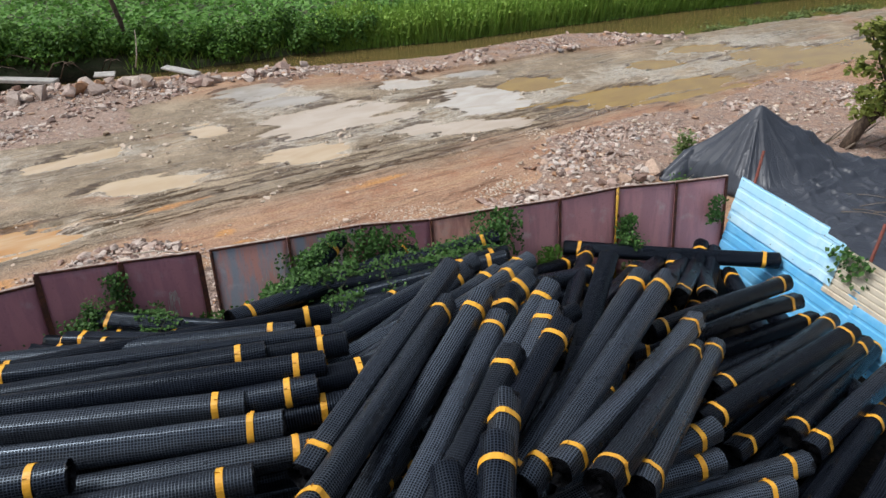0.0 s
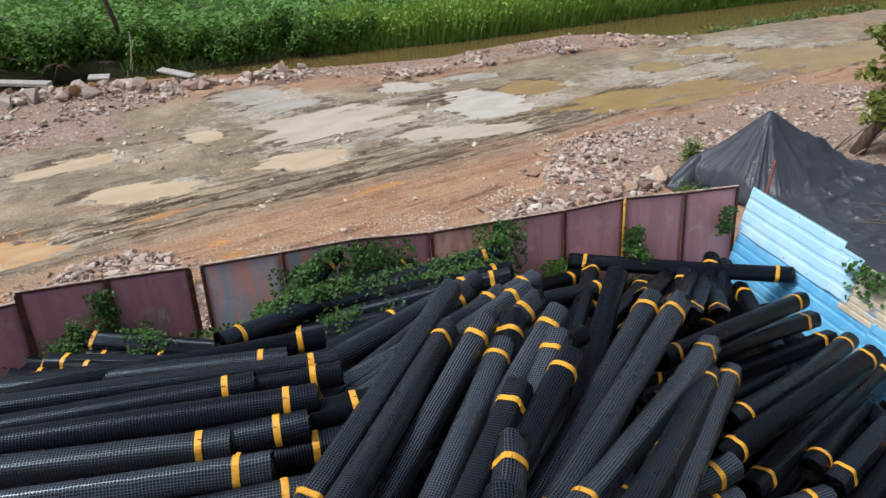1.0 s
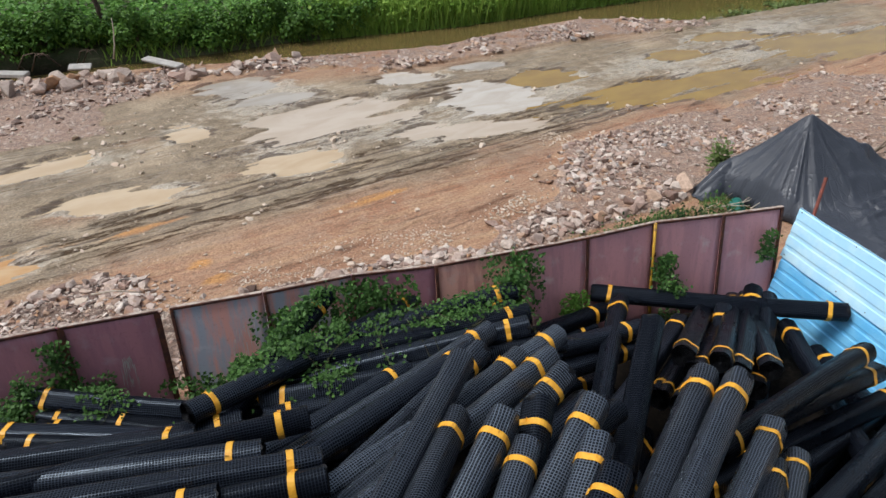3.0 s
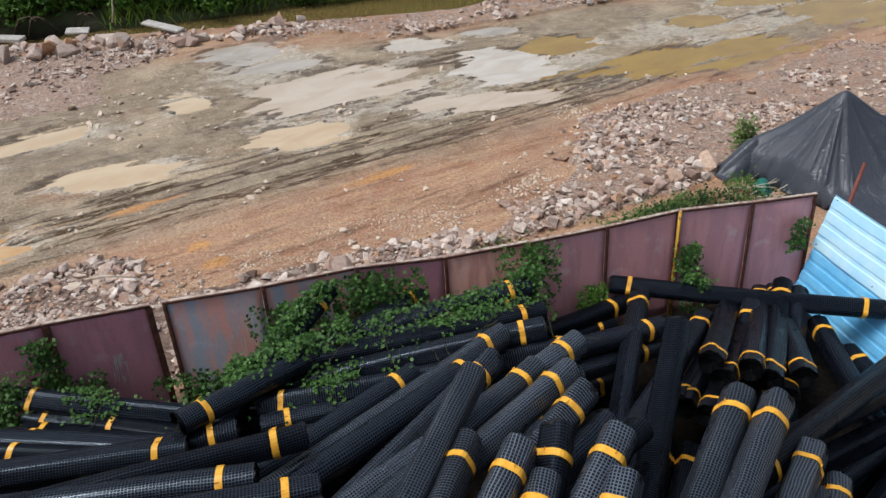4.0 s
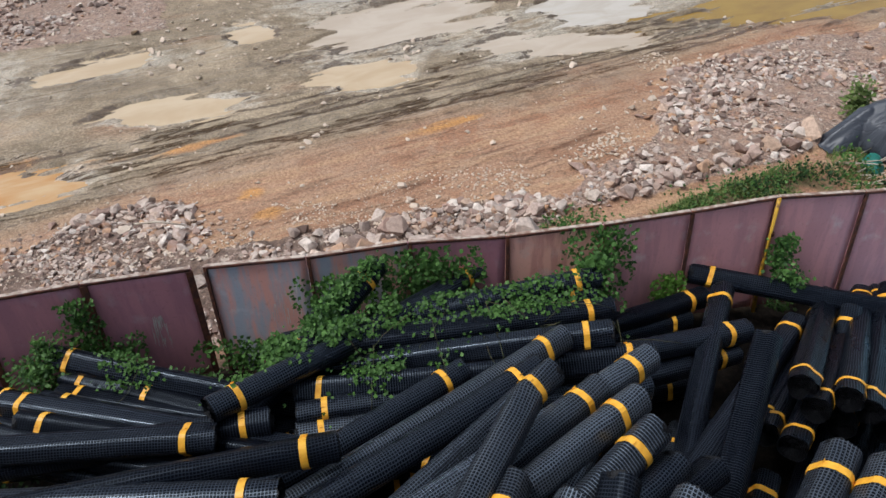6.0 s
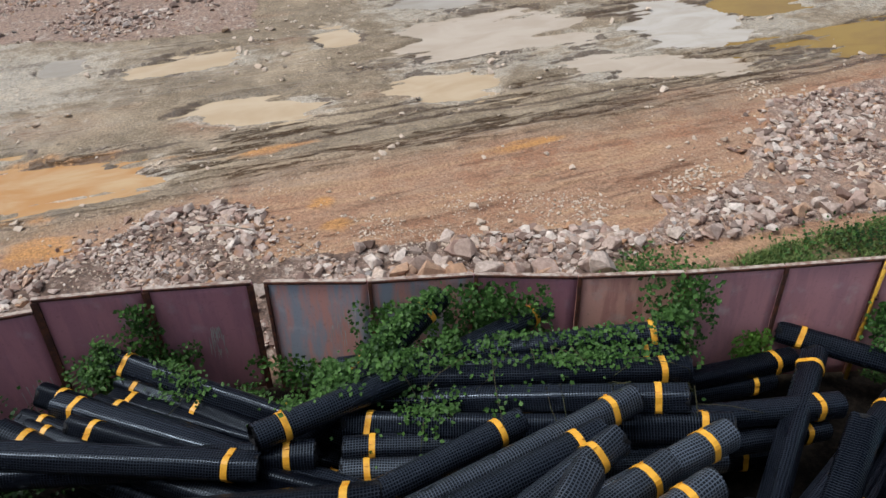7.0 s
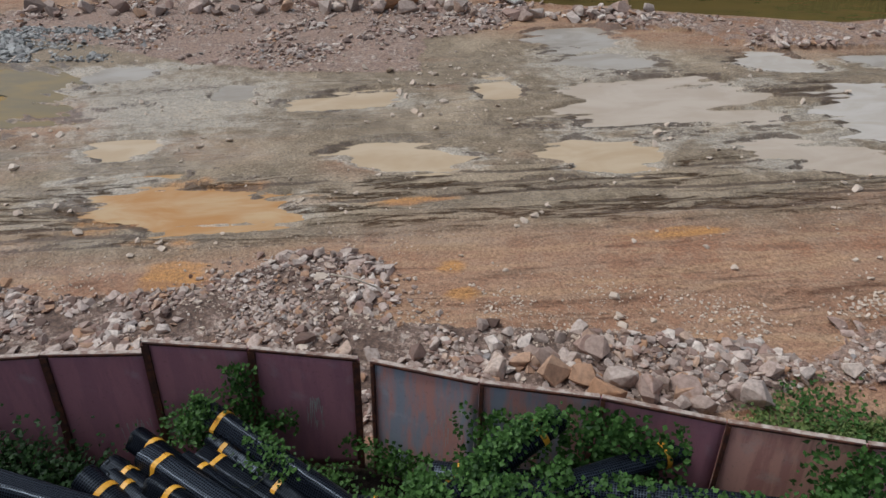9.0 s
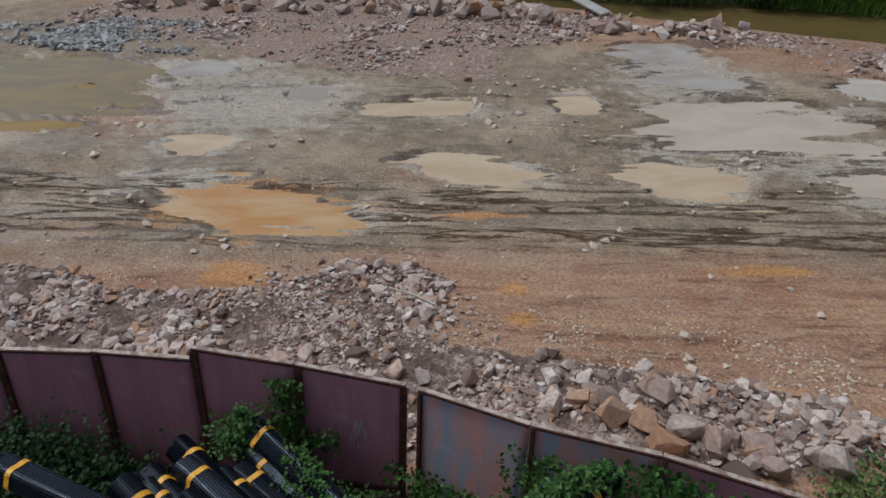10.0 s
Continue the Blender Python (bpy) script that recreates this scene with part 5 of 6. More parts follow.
def rubble(label, poly, count, sizes, single, seed, keep=None, drift=0.55, material=None, fall=4.2):
    """A spread of rubble in an area: the stones of a nearer stretch are parts of their own, the rest are joined."""
    root = thing("rubble", (0, 0, 0), label, "rubble", "spreads of rubble", "stuff")
    rng = np.random.default_rng(seed)
    (x0, y0), (x1, y1) = np.min(poly, 0), np.max(poly, 0)
    found = []
    while sum(len(f) for f in found) < count:
        p = rng.uniform((x0, y0), (x1, y1), (4000, 2))
        e = lattice_noise(p[:, 0], p[:, 1], 1.1, 9) * drift + rng.normal(0, drift * 0.75, len(p))
        ok = inside(poly, p[:, 0] + e, p[:, 1] + e * 0.7) & (p[:, 1] > line_y(FENCE_BASE, p[:, 0]) + 0.34)
        ok &= p[:, 1] > line_y(FENCE_BASE, p[:, 0]) + np.clip((p[:, 0] + 2.3) * 1.8, 0.3, 3.0 + 0.25 * p[:, 0].clip(-2, 5))
        ok &= puddle_reach(p[:, 0], p[:, 1]) > 1.08
        ok &= rng.uniform(0, 1, len(p)) < np.clip(0.35 + 2.0 * lattice_noise(p[:, 0], p[:, 1], 1.4, seed + 50), 0.025, 1)
        found.append(p[ok])
    p = np.concatenate(found)[:count]
    s = sizes[0] + (sizes[1] - sizes[0]) * rng.uniform(0, 1, count) ** fall * np.clip(0.7 + 0.9 * lattice_noise(p[:, 0], p[:, 1], 1.8, seed + 70), 0.35, 1.3)
    order = np.argsort(-s)
    p, s = p[order], s[order]
    near = keep(p) if keep else np.zeros(count, bool)
    chosen = np.flatnonzero(near)[:single]
    g = ground_at(p[:, 0], p[:, 1])
    pick = random.Random(seed)
    for i in chosen:
        ob = new("stone", STONES[pick.randrange(len(STONES))])
        ob.parent = root
        ob.matrix_basis = Matrix.LocRotScale((p[i, 0], p[i, 1], g[i] + s[i] * 0.14), Euler((pick.gauss(0, 0.3), pick.gauss(0, 0.3), pick.uniform(0, 6.28))), (s[i],) * 3)
    rest = np.ones(count, bool)
    rest[chosen] = False
    joined_stones("small_stones", p[rest], s[rest], root, seed, material)


rubble("heap of broken pinkish stones along the hoarding", RUBBLE_NEAR, 10500, (0.05, 0.32), 300, 1, lambda p: p[:, 0] > -12, fall=2.3)
rubble("wide spread of broken pinkish stones on the road side", RUBBLE_RIGHT, 12000, (0.03, 0.32), 300, 2, lambda p: p[:, 1] < 19)
rubble("bank of small pinkish broken stones beside the road", RUBBLE_LEFT, 8500, (0.035, 0.30), 200, 3, lambda p: p[:, 0] > -22)
rubble("low spit of pinkish broken stones beside the canal", RUBBLE_SPIT, 3600, (0.04, 0.40), 120, 4, lambda p: p[:, 0] < 4)
ROAD_AREA = [(-24, 4), (-9, 6.5), (-4, 10.2), (5, 15), (12, 24), (16, 34), (6, 33), (-6, 27), (-24, 14)]
rubble("single stones scattered over the muddy road", ROAD_AREA, 3800, (0.014, 0.26), 0, 5, None, 0.2, PALE_STUFF, 7.0)
FRINGE = [(-12.5, 9.3), (-10.5, 9.9), (-9.3, 12.6), (-7.2, 13.6), (-3.5, 14.4), (-0.4, 15.8), (1.0, 17.6), (0.9, 20.4), (2.6, 23.0), (2.6, 20.0), (1.6, 16.6), (-1.5, 13.9), (-4.0, 12.0), (-6.3, 11.0), (-9.0, 9.8), (-12, 8.0)]
rubble("fringe of small pale stone chips pressed into the clay", FRINGE, 4200, (0.012, 0.12), 0, 8, None, 0.6, PALE_STUFF, 3.6)
SLATE_PATCH = [(-27, 12.9), (-24.8, 12.3), (-21.5, 14.3), (-20.0, 15.4), (-19.5, 16.9), (-20.6, 18.0), (-24, 16.4)]
rubble("patch of blue-grey slate chips at the road edge", SLATE_PATCH, 3000, (0.05, 0.34), 0, 7, None, 0.4, SLATE, 2.4)
BANK_ROW = [(-24, 19.4), (-16.5, 24.6), (-12.2, 26.6), (-11.2, 28.0), (-16, 25.9), (-24, 21.2)]
rubble("row of larger stones along the canal bank", BANK_ROW, 160, (0.2, 0.5), 100, 6, lambda p: p[:, 0] > -30, 0.2, None, 1.2)


def boulder_mesh(seed):
    """A larger block with worn edges and a rough skin."""
    rng = random.Random(500 + seed)
    bm = bmesh.new()
    for _ in range(16):
        p = Vector((rng.uniform(-1, 1), rng.uniform(-1, 1), rng.uniform(-1, 1)))
        m = max(abs(c) for c in p)
        bm.verts.new(Vector((p.x / m * rng.uniform(0.4, 0.52), p.y / m * rng.uniform(0.32, 0.44), p.z / m * rng.uniform(0.24, 0.36))))
    hull = bmesh.ops.convex_hull(bm, input=bm.verts[:])
    bmesh.ops.delete(bm, geom=list({g for g in hull["geom_interior"] + hull["geom_unused"] if isinstance(g, bmesh.types.BMVert)}), context="VERTS")
    bmesh.ops.bevel(bm, geom=bm.edges[:], offset=0.014, segments=1, affect="EDGES")
    bmesh.ops.triangulate(bm, faces=bm.faces[:])
    bmesh.ops.subdivide_edges(bm, edges=[e for e in bm.edges if e.calc_length() > 0.16], cuts=2)
    bmesh.ops.triangulate(bm, faces=bm.faces[:])
    for v in bm.verts:
        q = v.co * 5 + Vector((seed * 7, 0, 0))
        v.co += Vector((noise.noise(q), noise.noise(q + Vector((9, 0, 0))), noise.noise(q + Vector((0, 9, 0))))) * 0.016
    bmesh.ops.recalc_face_normals(bm, faces=bm.faces[:])
    me = bpy.data.meshes.new("boulder")
    bm.to_mesh(me)
    bm.free()
    me.materials.append(ROCK)
    return me


BOULDERS = [boulder_mesh(k) for k in range(7)]


def boulders():
    """The larger blocks beside the hoarding."""
    rng = random.Random(21)
    spots = [(-3.0, 12.75, 0.55), (-3.35, 12.1, 0.55), (-2.75, 12.15, 0.58), (-2.35, 12.0, 0.66), (-1.95, 12.4, 0.62), (-1.5, 12.2, 0.58), (-1.2, 12.6, 0.5), (-3.9, 11.6, 0.62),
             (-4.2, 12.0, 0.45), (-0.9, 13.1, 0.45), (-0.65, 13.75, 0.5), (-5.0, 11.2, 0.42), (-5.9, 10.6, 0.5), (-6.6, 10.5, 0.46), (-7.3, 9.6, 0.5), (-6.4, 9.9, 0.55), (0.3, 14.5, 0.42)]
    spots += [(0.9, 14.75, 0.4), (1.6, 15.35, 0.42), (1.75, 15.5, 0.38), (2.3, 15.85, 0.45), (2.75, 16.15, 0.5), (3.2, 16.5, 0.5), (3.6, 16.95, 0.5), (2.05, 15.75, 0.36), (3.05, 16.75, 0.4), (4.4, 17.6, 0.7), (4.0, 17.1, 0.5), (-8.4, 9.1, 0.4)]
    spots = [(x, y, s * 0.8) for x, y, s in spots]
    spots += [(x + rng.uniform(-0.45, 0.45), y + rng.uniform(0.05, 0.5), s * rng.uniform(0.55, 0.85)) for x, y, s in spots for _ in range(2)]
    spots += [(-3.1, 11.9, 0.5), (-2.9, 12.75, 0.5), (-2.3, 12.4, 0.55), (-1.5, 12.75, 0.5), (-0.65, 13.2, 0.6)]
    for x, y, s in spots:
        ob = new("boulder", BOULDERS[rng.randrange(len(BOULDERS))])
        ob.matrix_basis = Matrix.LocRotScale((x, y, float(ground_at(x, y)[0]) + s * 0.2), Euler((rng.gauss(0, 0.4), rng.gauss(0, 0.4), rng.uniform(0, 6.28))), (s * 0.88, s * 0.88, s))
        tagged(ob, "large angular pink and brown rock in the rubble", "rock", "large rocks")


boulders()


def bank_blocks():
    """The row of large broken blocks between the road and the canal."""
    rng = random.Random(33)
    line = [(-27.0, 15.2), (-22.7, 19.2), (-18.0, 22.6), (-15.5, 24.3), (-13.3, 25.3), (-11.0, 26.0), (-9.9, 26.9), (-8.1, 29.0)]
    for (x0, y0), (x1, y1), many in zip(line, line[1:], (9, 12, 13, 10, 7, 5, 5)):
        for _ in range(many):
            t = rng.random()
            x, y = x0 + (x1 - x0) * t + rng.gauss(0, 0.22), y0 + (y1 - y0) * t + rng.gauss(0, 0.3)
            k = rng.uniform(0.35, 0.85) * (0.8 if x > -12 else 1.0)
            ob = new("boulder", BOULDERS[rng.randrange(len(BOULDERS))])
            ob.matrix_basis = Matrix.LocRotScale((x, y, float(ground_at(x, y)[0]) + k * 0.2), Euler((rng.gauss(0, 0.4), rng.gauss(0, 0.4), rng.uniform(0, 6.28))), (k, k, k * 0.9))
            tagged(ob, "large pale angular block beside the canal", "rock", "blocks along the canal")


bank_blocks()


def slab(name, label, x, y, z, l, w, h, turn, tilt):
    root = thing(name, (x, y, z), label, "concrete slab", "concrete slabs")
    root.rotation_euler = (radians(tilt), radians(2), radians(turn))
    bm = bmesh.new()
    bmesh.ops.create_cube(bm, size=1)
    bmesh.ops.scale(bm, vec=(l, w, h), verts=bm.verts)
    bmesh.ops.bevel(bm, geom=bm.edges[:], offset=0.02, segments=1, affect="EDGES")
    part("block", bm, CONCRETE, root)


slab("concrete_slab", "grey concrete slab lying among the bank stones", -13.2, 27.05, 0.24, 1.9, 0.38, 0.09, -22, 6)
slab("concrete_slab", "long grey concrete beam lying along the bank", -18.9, 25.0, 0.28, 2.9, 0.45, 0.14, 6, 2)
slab("concrete_slab", "small grey concrete piece on the bank", -16.1, 26.3, 0.22, 0.8, 0.4, 0.08, 20, 14)


# ---- plants ----
def leaf_verts(p, face, along, size, curl, rng):
    """A folded leaf with a pointed tip."""
    side = face.cross(along)
    return [p, p + along * size * 0.42 + side * size * 0.40 + face * size * curl, p + along * size, p + along * size * 0.42 - side * size * 0.40 + face * size * curl]


def leaf_mesh(name, spots, material, seed):
    """spots: place, facing, size."""
    rng = random.Random(seed)
    verts, faces = [], []
    for p, face, size in spots:
        face = (Vector(face) + Vector((rng.gauss(0, 0.45), rng.gauss(0, 0.45), rng.gauss(0, 0.35)))).normalized()
        along = face.orthogonal().normalized()
        along.rotate(Matrix.Rotation(rng.uniform(0, 6.28), 3, face))
        k = len(verts)
        verts += leaf_verts(Vector(p), face, along, size * rng.uniform(0.6, 1.35), rng.uniform(-0.05, 0.22), rng)
        faces += [(k, k + 1, k + 2), (k, k + 2, k + 3)]
    return mesh_of(name, verts, faces, material)


def climber(label, spots, stems, seed, material=None):
    """A climbing plant: stems and its leaves."""
    base = min((Vector(s[0]) for s in spots), key=lambda v: v.z)
    root = thing("climber", base, label, "climbing plant", "climbers on the hoarding")
    part_mesh("leaves", leaf_mesh("leaves", [(Vector(p) - base, f, s) for p, f, s in spots], material or IVY, seed), root)
    bm = bmesh.new()
    for pts in stems:
        tmp = tube_bm([Vector(p) - base for p in pts], [0.004] * len(pts), 4)
        me = bpy.data.meshes.new("tmp")
        tmp.to_mesh(me)
        tmp.free()
        bm.from_mesh(me)
        bpy.data.meshes.remove(me)
    if stems:
        tagged(part("stem", bm, STEM, root, "thin brown stems"), kind="stuff")


def on_pile(rng, cx, cy, rx, ry, turn, count, size, lift=0.10, low=0.25):
    """Leaves spread over the rolls in an uneven patch."""
    c, s = math.cos(radians(turn)), math.sin(radians(turn))
    u = rng.normal(0, 0.45, (count * 3, 2))
    x, y = cx + u[:, 0] * rx * c - u[:, 1] * ry * s, cy + u[:, 0] * rx * s + u[:, 1] * ry * c
    ok = rng.uniform(0, 1, len(x)) < np.clip(0.55 + 1.3 * lattice_noise(x, y, 0.45, 61), 0.02, 1)
    ok &= y < line_y(FENCE_BASE, x) + 0.0
    # the strapped end of one roll stays bare
    t = np.clip((x + 1.09) * -0.539 + (y - 10.88) * -0.842, 0, 1.25)
    ok &= np.hypot(x + 1.09 + 0.539 * t, y - 10.88 + 0.842 * t) > 0.17
    x, y = x[ok][:count], y[ok][:count]
    top = np.maximum(pile_top(x, y), low)
    z = top + np.abs(rng.normal(0, lift, len(x))) + 0.01
    return [((a, b, d), (0, -0.35, 1), size) for a, b, d in zip(x, y, z)]


def on_fence(rng, x0, x1, z0, z1, count, size, depth=0.10, spread=0.5):
    """Leaves hanging on the inside of the hoarding."""
    x = np.clip(rng.normal((x0 + x1) / 2, (x1 - x0) / 2 * spread, count), x0, x1)
    z = rng.uniform(z0, z1, count)
    y = line_y(FENCE_BASE, x) + 0.22 * z / 1.8 - np.abs(rng.normal(0, depth, count)) - 0.03
    ok = rng.uniform(0, 1, count) < np.clip(0.6 + 1.3 * lattice_noise(x * 1.0, z, 0.4, 62), 0.05, 1)
    return [((a - 0.1 * d / 1.8, b, d), (0.3, -0.9, 0.5), size) for a, b, d in zip(x[ok], y[ok], z[ok])]


LEAF_RNG = np.random.default_rng(12)


def trails(seed, starts, length, fall=0.25):
    rng = random.Random(seed)
    out = []
    for p in starts:
        p = Vector(p)
        d = Vector((rng.uniform(-1, 1), rng.uniform(-1, 0.2), 0)).normalized()
        pts = []
        for i in range(6):
            t = i / 5 * length
            q = p + d * t
            q.z = max(float(pile_top(q.x, q.y)[0]), 0.2) + 0.03 + rng.uniform(0, 0.04) if i else p.z
            pts.append(q)
        out.append(pts)
    return out


climber("dense green climber spread over the rolls and the hoarding",
        on_pile(LEAF_RNG, -2.55, 9.25, 1.15, 0.55, 48, 3230, 0.06, 0.07) + on_pile(LEAF_RNG, -2.95, 8.7, 0.6, 0.35, 50, 988, 0.06, 0.06) + on_fence(LEAF_RNG, -3.15, -2.2, 0.6, 1.6, 1700, 0.062)
        + on_fence(LEAF_RNG, -2.05, -0.9, 0.9, 1.84, 3230, 0.066, 0.12, 0.6) + on_pile(LEAF_RNG, -1.6, 9.95, 0.7, 0.35, 30, 665, 0.06, 0.06),
        trails(5, [(-2.4 + 0.2 * k, 9.0 + 0.1 * k, 1.7) for k in range(10)], 1.0), 1)
climber("loose green climber trailing over the black rolls", on_pile(LEAF_RNG, -0.3, 9.95, 1.2, 0.4, 25, 912, 0.056, 0.05) + on_pile(LEAF_RNG, -1.7, 8.7, 0.7, 0.4, 30, 323, 0.056, 0.05),
        trails(6, [(-0.8 + 0.25 * k, 9.9, 1.6) for k in range(7)], 0.9), 2)
climber("bushy green climber hanging over the salmon panel", on_fence(LEAF_RNG, 0.1, 1.0, 0.75, 1.88, 2470, 0.066, 0.14, 0.42) + on_pile(LEAF_RNG, 0.5, 10.75, 0.4, 0.3, 30, 494, 0.075), trails(7, [(0.5, 11.0, 1.5), (0.7, 11.0, 1.4)], 0.6), 3)
climber("thin green climber up a post of the maroon hoarding", on_fence(LEAF_RNG, -5.72, -5.3, 0.9, 1.72, 494, 0.058, 0.04, 0.4) + on_fence(LEAF_RNG, -5.55, -5.0, 0.75, 1.1, 247, 0.058, 0.05, 0.6), [], 4)
climber("leafy climber round the end of a roll", on_pile(LEAF_RNG, -5.95, 8.15, 0.34, 0.28, 30, 684, 0.058, 0.12, 0.9) + on_fence(LEAF_RNG, -6.3, -5.8, 0.5, 1.15, 570, 0.058, 0.09), [], 5)
climber("green climber along the foot of the hoarding", on_pile(LEAF_RNG, -4.4, 8.75, 0.8, 0.2, 20, 494, 0.058, 0.058, 0.35) + on_fence(LEAF_RNG, -4.5, -3.2, 0.25, 0.68, 912, 0.058, 0.1, 0.7) + on_pile(LEAF_RNG, -4.75, 8.3, 0.5, 0.3, 10, 209, 0.058, 0.05), trails(9, [(-4.6, 8.5, 1.0), (-4.2, 8.6, 1.0)], 0.8), 6)
climber("green climber at the foot of the yellow pole", on_fence(LEAF_RNG, 2.85, 3.3, 0.75, 1.3, 560, 0.06, 0.09, 0.45) + on_pile(LEAF_RNG, 3.1, 11.95, 0.22, 0.2, 0, 300, 0.06), [], 7)
climber("dark green shoots between the panels and the rolls", on_fence(LEAF_RNG, 1.3, 1.75, 0.45, 0.95, 420, 0.06, 0.1, 0.5), [], 8, SHRUB)
climber("small green climber at the corner of the hoarding", on_fence(LEAF_RNG, 4.75, 5.1, 0.95, 1.5, 420, 0.06, 0.05, 0.5), [], 9)
climber("leafy bush filling the yard corner, coloured dark for the shade there", [((x, y, z), (0, -0.3, 1), 0.066) for x, y, z in zip(LEAF_RNG.normal(-7.5, 0.8, 11000), LEAF_RNG.normal(6.35, 0.55, 11000), np.abs(LEAF_RNG.normal(0.42, 0.32, 11000)) + 0.05) if y < line_y(FENCE_BASE, x) - 0.05], [], 10, SHADE_LEAF)
climber("few climber leaves on the cream side fence", [((6.25 + 0.4 * t + LEAF_RNG.normal(0, 0.03), 10.7 - 0.92 * t, 1.72 - abs(LEAF_RNG.normal(0, 0.22))), (-0.8, -0.3, 0.6), 0.10) for t in LEAF_RNG.uniform(-0.1, 0.7, 110)], [], 11)


def blades(name, label, places, lengths, width, material, seed, category, lean=0.35, bow=0.7):
    """Grass or reed blades joined in one mesh."""
    rng = random.Random(seed)
    verts, faces = [], []
    for (x, y, z), l in zip(places, lengths):
        a = rng.uniform(0, 6.28)
        side = Vector((math.cos(a), math.sin(a), 0)) * width * rng.uniform(0.6, 1.3)
        d = Vector((rng.gauss(0, lean), rng.gauss(0, lean), 1)).normalized()
        droop = Vector((d.x, d.y, -0.25)) * l * rng.uniform(0.3 * bow, bow)
        p = Vector((x, y, z))
        mid = p + d * l * 0.6
        k = len(verts)
        verts += [p - side * 0.6, p + side * 0.6, mid + side, mid - side, p + d * l + droop]
        faces += [(k, k + 1, k + 2, k + 3), (k + 3, k + 2, k + 4)]
    tagged(new(name, mesh_of(name, verts, faces, material)), label, category, kind="stuff")


PLANT_RNG = np.random.default_rng(77)


def bank_places(count, x0, x1, depth, shift=0.0):
    x = PLANT_RNG.uniform(x0, x1, count)
    y = line_y(CANAL_FAR, x) + 0.2 + shift + np.abs(PLANT_RNG.normal(0, depth, count))
    return np.stack([x, y, ground_at(x, y)], 1)


p = bank_places(30000, -8.5, 32, 1.0)
blades("reeds", "tall green reeds along the far canal bank", p, PLANT_RNG.uniform(0.7, 1.75, len(p)) * (0.85 + 0.25 * lattice_noise(p[:, 0], p[:, 1], 1.2, 90)), 0.028, REED, 1, "reeds", 0.14, 0.3)
p = bank_places(15000, -9.0, 32, 0.75)
p[:, 2] += PLANT_RNG.uniform(0.1, 1.35, len(p)) * (0.85 + 0.25 * lattice_noise(p[:, 0], p[:, 1], 1.2, 90))
tagged(new("reed_leaves", leaf_mesh("reed_leaves", [(tuple(q), (0, -0.7, 0.5), 0.17) for q in p], REED, 21)), "broad leaves among the reeds on the far bank", "reeds", kind="stuff")
p = bank_places(4500, -46, -8, 1.4)
p[:, 1] += np.where(p[:, 0] < -16, 1.3, 0)
p[:, 2] = ground_at(p[:, 0], p[:, 1])
blades("bank_grass", "long green grass on the canal bank", p, PLANT_RNG.uniform(0.3, 0.85, len(p)), 0.03, REED, 2, "grass")


def canal_weed():
    n = 2600
    t, w = PLANT_RNG.uniform(0, 1, n), PLANT_RNG.normal(0, 0.55, n)
    x, y = 9.5 + 12.0 * t, 38.2 + 8.0 * t + w
    ok = lattice_noise(x, y, 1.2, 95) > 0.02
    spots = [((a, b, max(float(c), -0.15) + 0.03), (0, 0, 1), 0.16) for a, b, c in zip(x[ok], y[ok], ground_at(x[ok], y[ok]))]
    tagged(new("canal_weed", leaf_mesh("canal_weed", spots, WEED, 23)), "green weed floating along the canal edge", "weeds", kind="stuff")


canal_weed()


def bank_bushes():
    rng = random.Random(14)
    for k in range(44):
        x = -31 + k * 0.56 + rng.uniform(-0.4, 0.4)
        y = float(line_y(CANAL_FAR, x)) + rng.uniform(0.15, 1.6) + (1.0 if x < -16.5 else 0)
        g = float(ground_at(x, y)[0])
        h, w = rng.uniform(0.8, 1.5), rng.uniform(0.8, 1.3)
        root = thing("bush", (x, y, g - 0.05), "dense dark green shrub on the canal bank", "shrub", "bank shrubs")
        spots = []
        clumps = [(rng.gauss(0, w * 0.45), rng.gauss(0, w * 0.4), rng.uniform(0.25, 0.95) * h, rng.uniform(0.25, 0.5)) for _ in range(11)]
        for cx, cy, cz, cr in clumps:
            for _ in range(100):
                d = Vector((rng.gauss(0, 1), rng.gauss(0, 1), rng.gauss(0.2, 1))).normalized()
                spots.append((Vector((cx, cy, cz)) + d * cr * rng.uniform(0.7, 1.05), d + Vector((0, 0, 0.6)), 0.15))
        part_mesh("leaves", leaf_mesh("leaves", spots, SHRUB, 100 + k), root)
        for cx, cy, cz, cr in clumps[:6]:
            part("branch", tube_bm([(0, 0, 0), (cx * 0.5, cy * 0.5, cz * 0.6), (cx, cy, cz)], [0.03, 0.02, 0.01], 5), BARK, root)


bank_bushes()


def crop_field():
    n = 52000
    x = PLANT_RNG.uniform(-48, 42, n)
    y = line_y(CANAL_FAR, x) + 1.6 + 26 * PLANT_RNG.power(0.75, n)
    row = np.round((y - x * 0.5) / 0.55) * 0.55 + x * 0.5
    y = row + PLANT_RNG.normal(0, 0.16, n)
    z = ground_at(x, y) + np.abs(PLANT_RNG.normal(0.28, 0.13, n))
    spots = [((a, b, c), (0, 0, 1), 0.33) for a, b, c in zip(x, y, z)]
    tagged(new("crop_plants", leaf_mesh("crop_plants", spots, CROP, 6)), "low green leafy crop growing in the field", "crop", kind="stuff")


crop_field()


